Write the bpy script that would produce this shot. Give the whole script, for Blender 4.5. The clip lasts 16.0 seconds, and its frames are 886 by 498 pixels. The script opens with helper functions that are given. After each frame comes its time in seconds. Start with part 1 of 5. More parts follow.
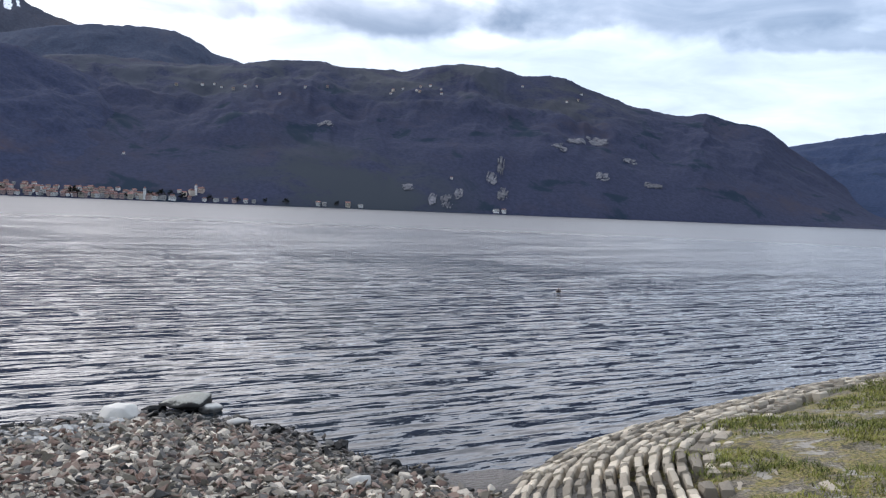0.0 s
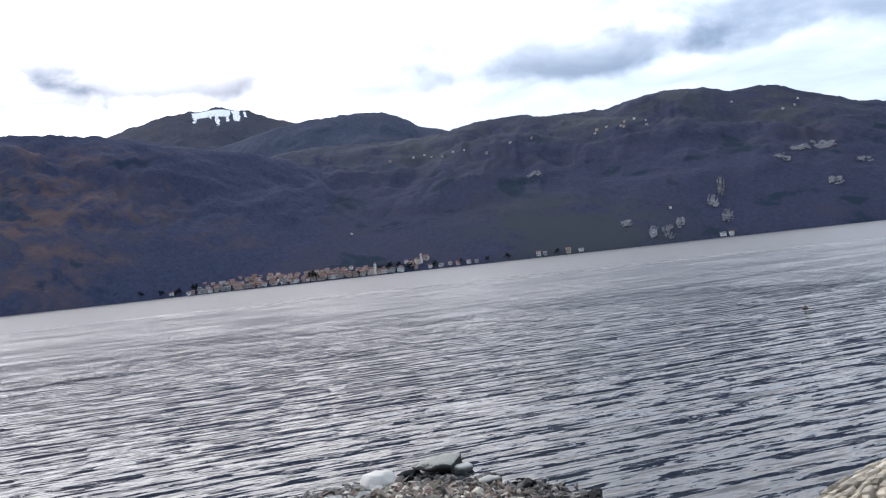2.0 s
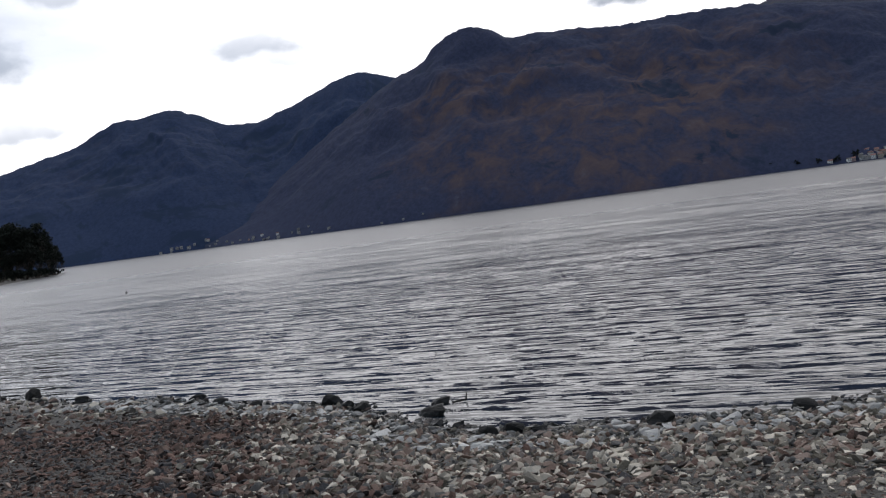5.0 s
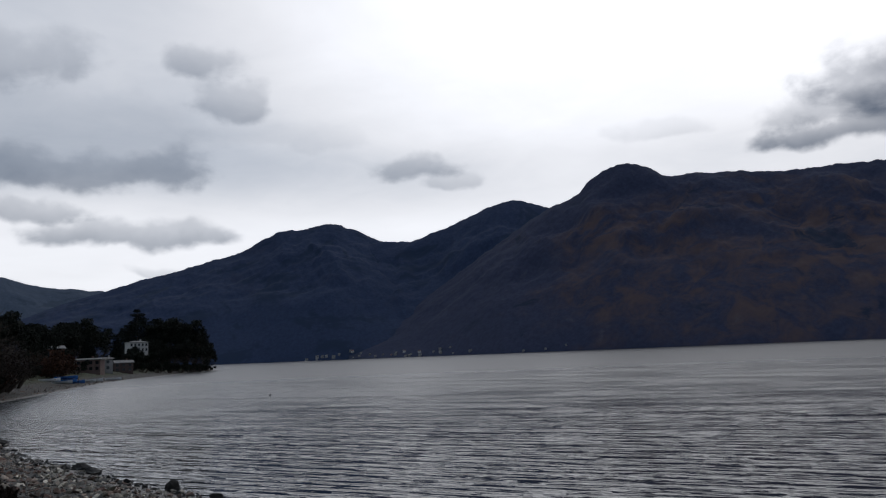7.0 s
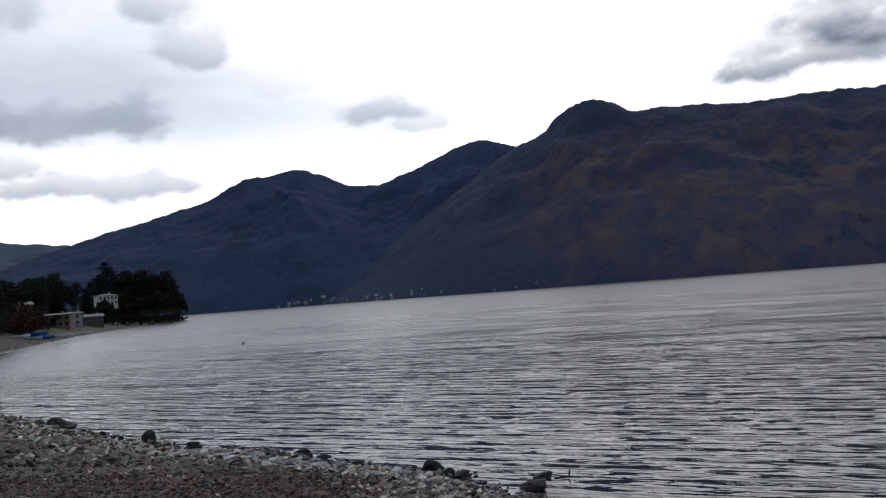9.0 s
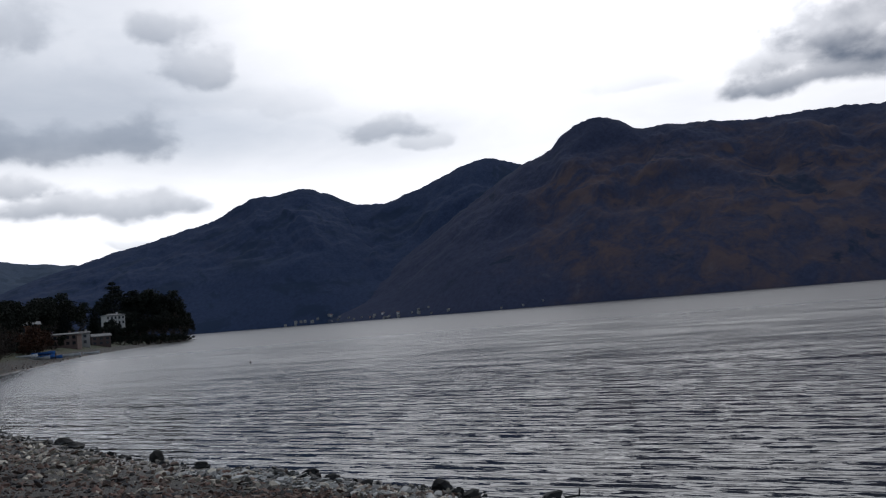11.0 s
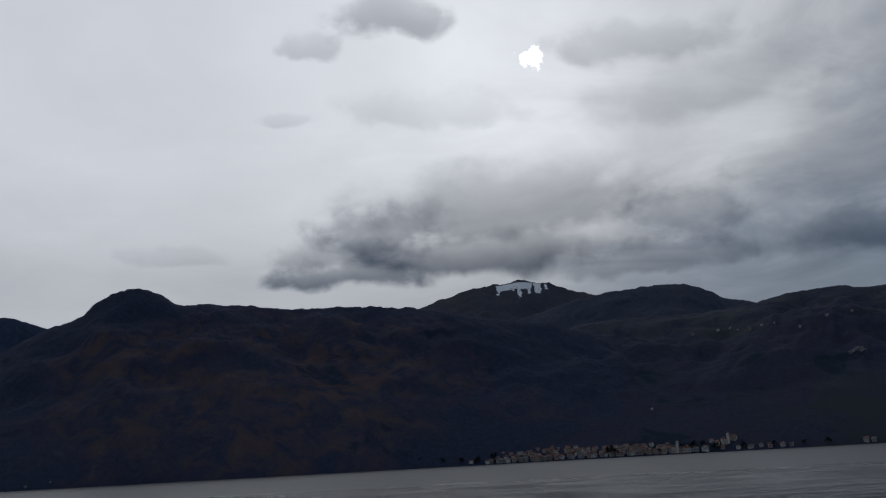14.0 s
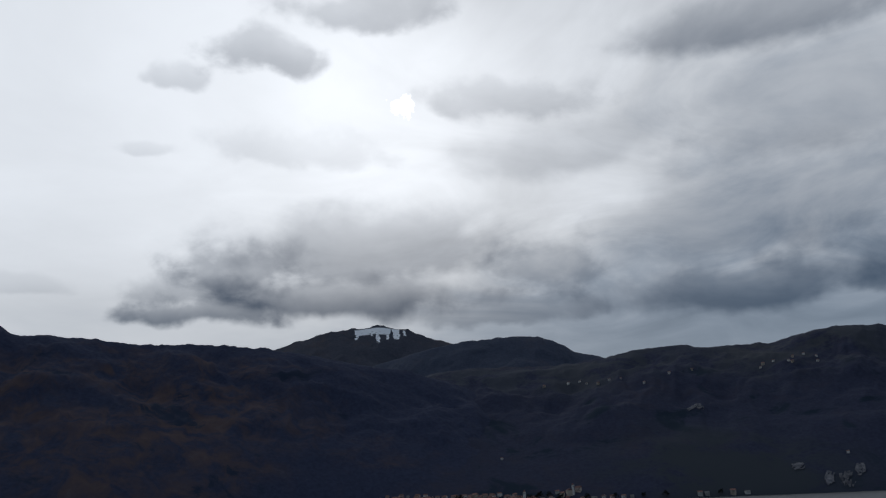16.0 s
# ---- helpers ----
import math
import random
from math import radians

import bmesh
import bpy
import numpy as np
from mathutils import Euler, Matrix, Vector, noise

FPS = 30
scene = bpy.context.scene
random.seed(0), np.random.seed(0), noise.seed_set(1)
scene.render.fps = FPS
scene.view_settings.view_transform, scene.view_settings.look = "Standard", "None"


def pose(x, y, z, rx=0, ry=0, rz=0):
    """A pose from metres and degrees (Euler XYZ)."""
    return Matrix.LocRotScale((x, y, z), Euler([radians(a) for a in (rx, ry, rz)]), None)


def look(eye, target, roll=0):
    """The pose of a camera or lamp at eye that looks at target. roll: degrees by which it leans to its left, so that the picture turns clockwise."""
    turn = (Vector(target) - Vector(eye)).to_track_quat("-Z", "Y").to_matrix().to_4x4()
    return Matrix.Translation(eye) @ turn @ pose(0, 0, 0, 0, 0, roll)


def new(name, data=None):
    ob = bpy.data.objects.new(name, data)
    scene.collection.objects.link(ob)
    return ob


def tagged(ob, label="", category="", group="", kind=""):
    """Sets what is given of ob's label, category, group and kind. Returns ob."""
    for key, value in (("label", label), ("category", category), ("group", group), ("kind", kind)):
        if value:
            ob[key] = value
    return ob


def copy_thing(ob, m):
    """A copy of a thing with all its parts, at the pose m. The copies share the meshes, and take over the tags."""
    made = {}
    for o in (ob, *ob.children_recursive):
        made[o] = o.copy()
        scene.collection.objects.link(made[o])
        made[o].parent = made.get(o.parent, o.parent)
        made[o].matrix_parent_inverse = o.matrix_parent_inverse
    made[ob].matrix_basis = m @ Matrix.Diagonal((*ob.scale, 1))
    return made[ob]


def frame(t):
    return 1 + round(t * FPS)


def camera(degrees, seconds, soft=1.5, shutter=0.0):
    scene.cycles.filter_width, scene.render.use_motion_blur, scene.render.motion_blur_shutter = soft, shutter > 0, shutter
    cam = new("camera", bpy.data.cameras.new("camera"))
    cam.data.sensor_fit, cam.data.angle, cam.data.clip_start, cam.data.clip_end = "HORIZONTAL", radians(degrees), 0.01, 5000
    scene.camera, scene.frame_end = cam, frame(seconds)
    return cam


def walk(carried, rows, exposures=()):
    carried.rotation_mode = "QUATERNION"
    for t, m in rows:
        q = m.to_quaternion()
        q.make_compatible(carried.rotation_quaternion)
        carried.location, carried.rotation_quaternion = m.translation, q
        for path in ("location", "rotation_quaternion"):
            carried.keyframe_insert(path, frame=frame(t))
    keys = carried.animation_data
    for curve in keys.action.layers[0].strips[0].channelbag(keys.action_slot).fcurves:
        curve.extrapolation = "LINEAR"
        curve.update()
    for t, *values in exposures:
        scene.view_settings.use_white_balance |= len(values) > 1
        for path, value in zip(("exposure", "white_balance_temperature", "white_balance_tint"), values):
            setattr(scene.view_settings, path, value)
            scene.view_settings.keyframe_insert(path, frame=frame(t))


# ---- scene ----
cam = camera(52.91, 16.0, soft=1.25)
PATH = [
    (0, pose(-0.074, -0.045, 4.476, 87.513, -2.277, -0.000)),
    (0.5, pose(-0.045, 0.009, 4.459, 88.734, -1.018, 0.160)),
    (1, pose(0.070, 0.029, 4.520, 90.580, 0.161, 4.235)),
    (1.5, pose(0.100, 0.052, 4.506, 87.411, 1.347, 3.449)),
    (2, pose(-0.038, -0.018, 4.469, 91.088, 6.215, 14.180)),
    (2.3, pose(-0.029, -0.008, 4.502, 89.985, 7.423, 28.941)),
    (2.5, pose(-0.028, -0.006, 4.508, 88.023, 6.647, 33.126)),
    (3, pose(-0.012, -0.031, 4.530, 88.133, 8.354, 45.352)),
    (3.2, pose(-0.026, -0.029, 4.512, 88.438, 6.839, 46.970)),
    (5.3, pose(0.000, 0.025, 4.478, 88.221, 8.201, 57.748)),
    (5.5, pose(0.029, 0.086, 4.489, 88.901, 7.983, 60.413)),
    (6, pose(0.013, 0.051, 4.521, 89.825, 5.479, 65.141)),
    (6.5, pose(0.003, 0.019, 4.554, 92.509, 5.005, 64.519)),
    (7, pose(-0.001, -0.006, 4.502, 96.722, 2.290, 63.937)),
    (7.5, pose(-0.007, -0.034, 4.507, 96.581, 2.197, 64.734)),
    (8, pose(-0.009, -0.035, 4.476, 93.051, 1.846, 61.894)),
    (8.5, pose(0.020, 0.013, 4.481, 92.577, 2.565, 62.554)),
    (9, pose(0.022, 0.030, 4.498, 92.883, 4.367, 62.117)),
    (9.2, pose(0.014, 0.029, 4.504, 93.058, 6.674, 62.104)),
    (11.3, pose(-0.000, -0.002, 4.500, 94.522, 3.998, 62.240)),
    (11.5, pose(0.000, -0.002, 4.498, 95.417, 3.132, 60.662)),
    (12, pose(-0.000, -0.002, 4.497, 99.798, 2.064, 56.999)),
    (12.5, pose(-0.001, -0.004, 4.500, 95.969, 1.313, 53.745)),
    (13, pose(-0.000, 0.000, 4.500, 101.566, 2.352, 48.960)),
    (13.5, pose(0.000, -0.000, 4.500, 101.827, 1.925, 41.602)),
    (14, pose(-0.000, 0.000, 4.500, 103.631, 3.092, 32.983)),
    (14.5, pose(-0.000, 0.001, 4.500, 103.618, 2.951, 27.177)),
    (15, pose(-0.000, 0.001, 4.500, 103.299, 2.044, 25.421)),
    (15.5, pose(-0.000, 0.000, 4.500, 104.585, 2.056, 25.252)),
    (16, pose(-0.000, 0.000, 4.500, 106.083, 2.203, 23.586)),
]
EXPOSURES = [(0.0, 0.84, 6180, 15), (1.5, 0.84, 6180, 15), (2.5, 0.88, 6250, 14), (3.2, 0.48, 6380, 14), (5.3, 0.0, 6250, 14), (6.0, -0.18, 6140, 14),
             (6.5, -0.38, 6150, 13), (7.0, -0.80, 6130, 13), (7.6, -0.90, 6150, 13), (8.5, -0.34, 6150, 13), (9.2, -0.28, 6150, 13), (11.5, -0.68, 6120, 13),
             (12.0, -0.85, 6100, 13), (12.5, -0.95, 6100, 13), (13.0, -1.28, 6000, 13), (13.5, -1.55, 5950, 13), (14.0, -1.6, 5930, 11), (14.5, -1.36, 5950, 10),
             (15.0, -1.32, 5950, 10), (16.0, -1.28, 5950, 10)]
walk(cam, PATH, EXPOSURES)

# ---------------------------------------------------------------- light
SUN_AZ, SUN_EL = 25.7, 25.5          # degrees, counter-clockwise from +y; above the horizon


def bearing(az, r=1.0):
    a = radians(az)
    return Vector((-math.sin(a) * r, math.cos(a) * r, 0.0))


sun = new("sun", bpy.data.lights.new("sun", "SUN"))
sun.data.energy, sun.data.angle, sun.data.color = 0.5, radians(130), (1.0, 0.96, 0.91)
sun_way = bearing(SUN_AZ, math.cos(radians(SUN_EL))) + Vector((0, 0, math.sin(radians(SUN_EL))))
sun.matrix_world = look(sun_way * 300, (0, 0, 0))

world = bpy.data.worlds.new("sky")
scene.world = world
world.use_nodes = True


class Tree:
    """Short hand for node trees."""

    def __init__(self, tree):
        self.t = tree
        tree.nodes.clear()

    def n(self, kind, **kw):
        node = self.t.nodes.new(kind)
        for k, v in kw.items():
            if k == "op":
                node.operation = v
            elif k == "blend":
                node.blend_type = v
            elif k == "data":
                node.data_type = v
            elif k == "dims":
                node.noise_dimensions = v
            elif k == "sky":
                node.sky_type = v
            elif k == "feature":
                node.feature = v
        return node

    def put(self, sock, v):
        if v is None:
            return
        if isinstance(v, bpy.types.NodeSocket):
            self.t.links.new(v, sock)
        else:
            sock.default_value = v

    def m(self, op, a, b=None, c=None, clamp=False):
        node = self.n("ShaderNodeMath", op=op)
        node.use_clamp = clamp
        for i, v in enumerate((a, b, c)):
            self.put(node.inputs[i], v)
        return node.outputs[0]

    def v(self, op, a, b=None):
        node = self.n("ShaderNodeVectorMath", op=op)
        self.put(node.inputs[0], a)
        self.put(node.inputs[1], b)
        return node.outputs[0]

    def mix(self, fac, a, b, blend="MIX"):
        node = self.n("ShaderNodeMix", data="RGBA", blend=blend)
        node.clamp_result = False
        self.put(node.inputs[0], fac)
        self.put(node.inputs[6], a if not isinstance(a, tuple) else (*a, 1.0))
        self.put(node.inputs[7], b if not isinstance(b, tuple) else (*b, 1.0))
        return node.outputs[2]

    def noise(self, vec, scale, detail=4.0, rough=0.55, distort=0.0, color=False):
        node = self.n("ShaderNodeTexNoise", dims="3D")
        self.put(node.inputs["Vector"], vec)
        node.inputs["Scale"].default_value = scale
        node.inputs["Detail"].default_value = detail
        node.inputs["Roughness"].default_value = rough
        node.inputs["Distortion"].default_value = distort
        return node.outputs["Color" if color else "Fac"]

    def step(self, val, lo, hi, a=0.0, b=1.0):
        node = self.n("ShaderNodeMapRange")
        node.interpolation_type = "SMOOTHSTEP"
        for i, v in enumerate((val, lo, hi, a, b)):
            self.put(node.inputs[i], v)
        return node.outputs[0]

    def scaled(self, vec, x, y, z):
        node = self.n("ShaderNodeMapping")
        self.put(node.inputs[0], vec)
        node.inputs[3].default_value = (x, y, z)
        return node.outputs[0]


# clouds that stand in the sky: azimuth, elevation, half width, half height (degrees), depth
CLOUDS_SUNWARD = [
    (29.0, 13.0, 11.5, 1.9, 0.62), (28.0, 16.0, 12.0, 3.4, 0.42), (39.2, 11.9, 6.2, 1.3, 0.60), (39.6, 13.4, 4.6, 1.7, 0.36), (36.0, 14.5, 5.0, 2.6, 0.46), (16.5, 14.6, 4.0, 2.6, 0.34), (19.5, 12.0, 7.0, 1.3, 0.34),
    (17.5, 25.2, 6.5, 1.9, 0.24), (35.0, 28.2, 4.2, 1.9, 0.36), (29.4, 31.2, 7.0, 1.8, 0.30), (42.8, 21.8, 2.2, 0.8, 0.12), (41.4, 26.7, 1.8, 1.1, 0.20), (32.0, 22.2, 7.5, 1.7, 0.12),
    (14.0, 21.6, 9.0, 2.5, 0.20), (49.0, 13.3, 3.2, 0.9, 0.12),
]
CLOUDS_EAST = [
    (3.5, 11.9, 9.5, 2.0, 0.60), (1.5, 16.5, 11.5, 5.0, 0.28), (-0.5, 28.0, 12.0, 2.8, 0.44), (-2.0, 22.0, 9.0, 4.0, 0.22), (-14.0, 13.0, 16.0, 3.8, 0.46), (-22.0, 10.6, 6.0, 1.0, 0.35),
    (-6.0, 11.4, 6.0, 0.9, 0.25),
]
CLOUDS_WEST = [
    (65.5, 11.9, 2.9, 1.1, 0.34), (62.9, 10.8, 1.9, 0.7, 0.22), (79.0, 18.6, 3.3, 1.3, 0.28), (76.8, 16.1, 2.6, 1.6, 0.28), (85.0, 11.5, 7.0, 1.8, 0.40), (88.5, 9.1, 4.0, 0.95, 0.36),
    (82.3, 7.7, 5.8, 1.1, 0.42), (82.0, 5.7, 1.7, 0.4, 0.22), (90.0, 17.8, 6.0, 2.2, 0.26), (73.0, 14.0, 6.0, 1.2, 0.06), (86.0, 13.5, 8.0, 5.0, 0.14),
]


def build_sky():
    k = Tree(world.node_tree)
    way = k.n("ShaderNodeTexCoord").outputs["Generated"]
    sep = k.n("ShaderNodeSeparateXYZ")
    k.put(sep.inputs[0], way)
    x, y, z = sep.outputs
    az = k.m("MULTIPLY", k.m("ARCTAN2", k.m("MULTIPLY", x, -1.0), y), 57.2958)
    el = k.m("MULTIPLY", k.m("ARCSINE", z), 57.2958)
    sky = k.n("ShaderNodeTexSky", sky="NISHITA")
    sky.sun_disc, sky.sun_elevation, sky.sun_rotation = False, radians(SUN_EL), radians(-SUN_AZ)
    blue = k.v("SCALE", sky.outputs[0])
    blue.node.inputs["Scale"].default_value = 0.10
    # cloud sheet seen in perspective
    zz = k.m("ADD", k.m("MAXIMUM", z, 0.0), 0.12)
    comb = k.n("ShaderNodeCombineXYZ")
    k.put(comb.inputs[0], k.m("DIVIDE", x, zz))
    k.put(comb.inputs[1], k.m("DIVIDE", y, zz))
    sheet = comb.outputs[0]
    big = k.noise(sheet, 0.9, 5, 0.55, 0.3)
    fine = k.noise(sheet, 2.6, 6, 0.6, 0.4)
    mottle = k.noise(k.v("ADD", sheet, (4.0, 9.0, 0.0)), 2.1, 7, 0.56, 0.9)
    puff = k.m("MULTIPLY", k.m("SUBTRACT", k.noise(k.scaled(way, 1, 1, 1.5), 15.0, 6, 0.52, 0.15), 0.5), 2.4)
    soft = k.m("MULTIPLY", k.m("SUBTRACT", k.noise(k.scaled(k.v("ADD", way, (3.1, 1.7, 5.2)), 1, 1, 1.8), 6.0, 3, 0.5), 0.5), 1.4)
    ragged = k.m("ADD", puff, soft)
    warp = k.n("ShaderNodeSeparateXYZ")
    k.put(warp.inputs[0], k.v("SUBTRACT", k.noise(k.v("ADD", way, (1.3, 6.1, 2.2)), 9.0, 4, 0.55, color=True), (0.5, 0.5, 0.5)))
    az_w = k.m("ADD", az, k.m("MULTIPLY", warp.outputs[0], 7.0))
    el_w = k.m("ADD", el, k.m("MULTIPLY", warp.outputs[1], 2.6))
    clear = 1.0
    for a, e, w, h, d in CLOUDS_SUNWARD + CLOUDS_EAST + CLOUDS_WEST:
        dx = k.m("DIVIDE", k.m("SUBTRACT", az_w, float(a)), float(w))
        dy = k.m("DIVIDE", k.m("SUBTRACT", el_w, float(e)), float(h))
        low = k.step(dy, 0.8, -0.5, 0.62, 1.12)
        dy = k.m("MAXIMUM", dy, k.m("MULTIPLY", dy, -1.5))
        rr = k.m("SQRT", k.m("ADD", k.m("MULTIPLY", dx, dx), k.m("MULTIPLY", dy, dy)))
        inside = k.m("ADD", k.m("SUBTRACT", 1.0, rr), k.m("MULTIPLY", ragged, 0.85 if w < 8 else 0.36))
        one = k.m("MULTIPLY", k.m("MULTIPLY", k.step(inside, -0.16, 0.52), low), -min(d * 1.2, 0.85))
        clear = k.m("MULTIPLY", clear, k.m("ADD", 1.0, one))
    dark = k.m("SUBTRACT", 1.0, clear)
    # overall brightness: bright towards the sun and low in the west
    dsun = k.n("ShaderNodeVectorMath", op="DOT_PRODUCT")
    k.put(dsun.inputs[0], way)
    dsun.inputs[1].default_value = sun_way
    near_sun = k.step(dsun.outputs["Value"], 0.93, 1.0)
    disc = k.step(k.m("ADD", dsun.outputs["Value"], k.m("MULTIPLY", k.m("SUBTRACT", k.noise(way, 38.0, 4, 0.6), 0.5), 0.0011)), 0.99990, 1.00002)
    halo = k.step(dsun.outputs["Value"], 0.985, 0.9996)
    west = k.m("MULTIPLY", k.step(az, 16.0, 46.0), k.step(az, 170.0, 95.0))
    veil = k.step(dsun.outputs["Value"], -0.75, 0.85, 0.54, 0.68)
    veil = k.m("ADD", veil, k.m("MULTIPLY", west, 0.44))
    veil = k.m("ADD", veil, k.m("MULTIPLY", halo, 0.22))
    veil = k.m("ADD", veil, k.m("MULTIPLY", k.m("MULTIPLY", k.step(el, 12.0, 20.0), k.step(el, 60.0, 30.0)), 0.18))
    veil = k.m("ADD", veil, k.m("MULTIPLY", k.step(el, 13.0, 7.5), k.m("ADD", 0.07, k.m("MULTIPLY", west, 0.52))))
    veil = k.m("ADD", veil, k.m("MULTIPLY", near_sun, 0.30))
    veil = k.m("ADD", veil, k.m("MULTIPLY", k.m("SUBTRACT", big, 0.5), 0.30))
    veil = k.m("ADD", veil, k.m("MULTIPLY", k.m("SUBTRACT", fine, 0.5), 0.20))
    broken = k.m("MULTIPLY", k.step(az, 44.0, 22.0), k.step(az, -60.0, -30.0))
    veil = k.m("ADD", veil, k.m("MULTIPLY", k.m("SUBTRACT", mottle, 0.5), k.m("MULTIPLY", k.m("ADD", k.m("MULTIPLY", broken, 0.75), 0.15), k.step(el, 8.0, 15.0, 0.4, 1.0))))
    # the cloud is thinner, and far brighter, round the sun and above it
    veil = k.m("MULTIPLY", veil, k.m("ADD", 1.0, k.m("MULTIPLY", k.m("MULTIPLY", k.step(dsun.outputs["Value"], 0.60, 0.86), k.step(el, 9.0, 15.0)), 0.55)))
    col = k.mix(k.step(veil, 0.55, 1.6), (0.57, 0.69, 0.83), (0.99, 0.985, 0.965))
    lit = k.v("SCALE", col)
    k.put(lit.node.inputs["Scale"], veil)
    body = k.m("MULTIPLY", dark, k.m("ADD", 1.0, k.m("MULTIPLY", puff, 0.16)), clamp=True)
    shade = k.mix(body, lit, (0.052, 0.108, 0.195))
    cover = k.mix(0.90, blue, shade)
    cover = k.mix(disc, cover, (5.4, 5.3, 5.0))
    bg = k.n("ShaderNodeBackground")
    k.put(bg.inputs[0], cover)
    bg.inputs[1].default_value = 1.0
    out = k.n("ShaderNodeOutputWorld")
    k.put(out.inputs[0], bg.outputs[0])


build_sky()

# ---------------------------------------------------------------- materials


def material(name):
    mat = bpy.data.materials.new(name)
    mat.use_nodes = True
    k = Tree(mat.node_tree)
    out = k.n("ShaderNodeOutputMaterial")
    bsdf = k.n("ShaderNodeBsdfPrincipled")
    k.put(out.inputs[0], bsdf.outputs[0])
    return mat, k, bsdf


def bump(k, bsdf, height, distance, strength=1.0):
    node = k.n("ShaderNodeBump")
    node.inputs["Strength"].default_value = strength
    node.inputs["Distance"].default_value = distance
    k.put(node.inputs["Height"], height)
    k.put(bsdf.inputs["Normal"], node.outputs[0])


def coords(k):
    return k.n("ShaderNodeNewGeometry").outputs["Position"]


def forest(name, bare, rust, conifer, rock, rust_share, green_share, rock_share=0.0, snow_from=None, oaks=None, meadows=()):
    """Winter woods on a far slope: bare trees, rusty oaks, conifers, rock."""
    mat, k, bsdf = material(name)
    p = coords(k)
    a = k.noise(p, 0.0035, 6, 0.6, 0.4)
    b = k.noise(k.v("ADD", p, (900.0, 300.0, 50.0)), 0.007, 6, 0.65, 0.6)
    c = k.noise(k.scaled(p, 1, 1, 0.45), 0.11, 4, 0.7)
    streak = k.noise(k.scaled(p, 1, 1, 0.25), 0.018, 5, 0.65, 0.8)
    col = k.mix(k.step(c, 0.3, 0.7), tuple(v * 0.85 for v in bare), tuple(v * 1.15 for v in bare))
    if oaks:
        far = k.n("ShaderNodeVectorMath", op="DISTANCE")
        k.put(far.inputs[0], p)
        far.inputs[1].default_value = oaks
        a = k.m("ADD", k.m("SUBTRACT", a, 0.14), k.step(far.outputs["Value"], 820.0, 60.0, 0.0, 0.24))
    col = k.mix(k.m("MULTIPLY", k.step(a, 0.58 - rust_share * 0.3, 0.76 - rust_share * 0.2), k.step(streak, 0.34, 0.66)), col, rust)
    col = k.mix(k.step(b, 0.66 - green_share * 0.3, 0.74 - green_share * 0.3), col, conifer)
    for place, wide, tint in meadows:
        away = k.n("ShaderNodeVectorMath", op="DISTANCE")
        k.put(away.inputs[0], p)
        away.inputs[1].default_value = place
        open_land = k.m("MULTIPLY", k.step(away.outputs["Value"], wide, wide * 0.3), k.step(k.m("ADD", b, k.m("MULTIPLY", c, 0.25)), 0.52, 0.68))
        col = k.mix(open_land, col, tint)
    if rock_share:
        r = k.m("MULTIPLY", k.step(streak, 0.58, 0.82), k.step(c, 0.25, 0.75, 0.0, rock_share))
        col = k.mix(r, col, rock)
    if snow_from:
        sep = k.n("ShaderNodeSeparateXYZ")
        k.put(sep.inputs[0], p)
        side = k.n("ShaderNodeVectorMath", op="DOT_PRODUCT")
        k.put(side.inputs[0], k.v("SUBTRACT", p, bearing(27.4, 4390)))
        side.inputs[1].default_value = bearing(27.4 + 90)
        u = side.outputs["Value"]
        wob = k.noise(p, 0.035, 4, 0.6)
        uu = k.m("ADD", u, k.m("MULTIPLY", k.m("SUBTRACT", wob, 0.5), 34.0))
        below = k.m("SUBTRACT", k.m("SUBTRACT", snow_from, k.m("MULTIPLY", k.m("MULTIPLY", u, u), 0.00105)), sep.outputs[2])
        reach = 0.0
        for at, half, deep in ((52.0, 70.0, 46.0), (-28.0, 44.0, 50.0), (104.0, 10.0, 70.0), (0.0, 12.0, 108.0), (-48.0, 9.0, 84.0), (-90.0, 20.0, 74.0), (-132.0, 8.0, 40.0), (32.0, 6.0, 58.0)):
            side_in = k.step(k.m("ABSOLUTE", k.m("SUBTRACT", uu, at)), half, half * 0.55)
            reach = k.m("MAXIMUM", reach, k.m("MULTIPLY", side_in, deep))
        spots = k.m("MAXIMUM", k.step(k.noise(k.scaled(p, 1, 1, 0.4), 0.07, 3, 0.6), 0.33, 0.42), k.step(below, 34.0, 20.0))
        white = k.m("MULTIPLY", k.m("MULTIPLY", k.step(k.m("SUBTRACT", reach, below), 0.0, 7.0), k.step(reach, 3.0, 8.0)), k.m("MULTIPLY", spots, k.step(below, -1.0, 5.0)))
        col = k.mix(white, col, (0.92, 0.93, 0.95))
    k.put(bsdf.inputs["Base Color"], col)
    bsdf.inputs["Roughness"].default_value = 0.95
    bsdf.inputs["Specular IOR Level"].default_value = 0.05
    bump(k, bsdf, c, 2.0, 0.08)
    return mat


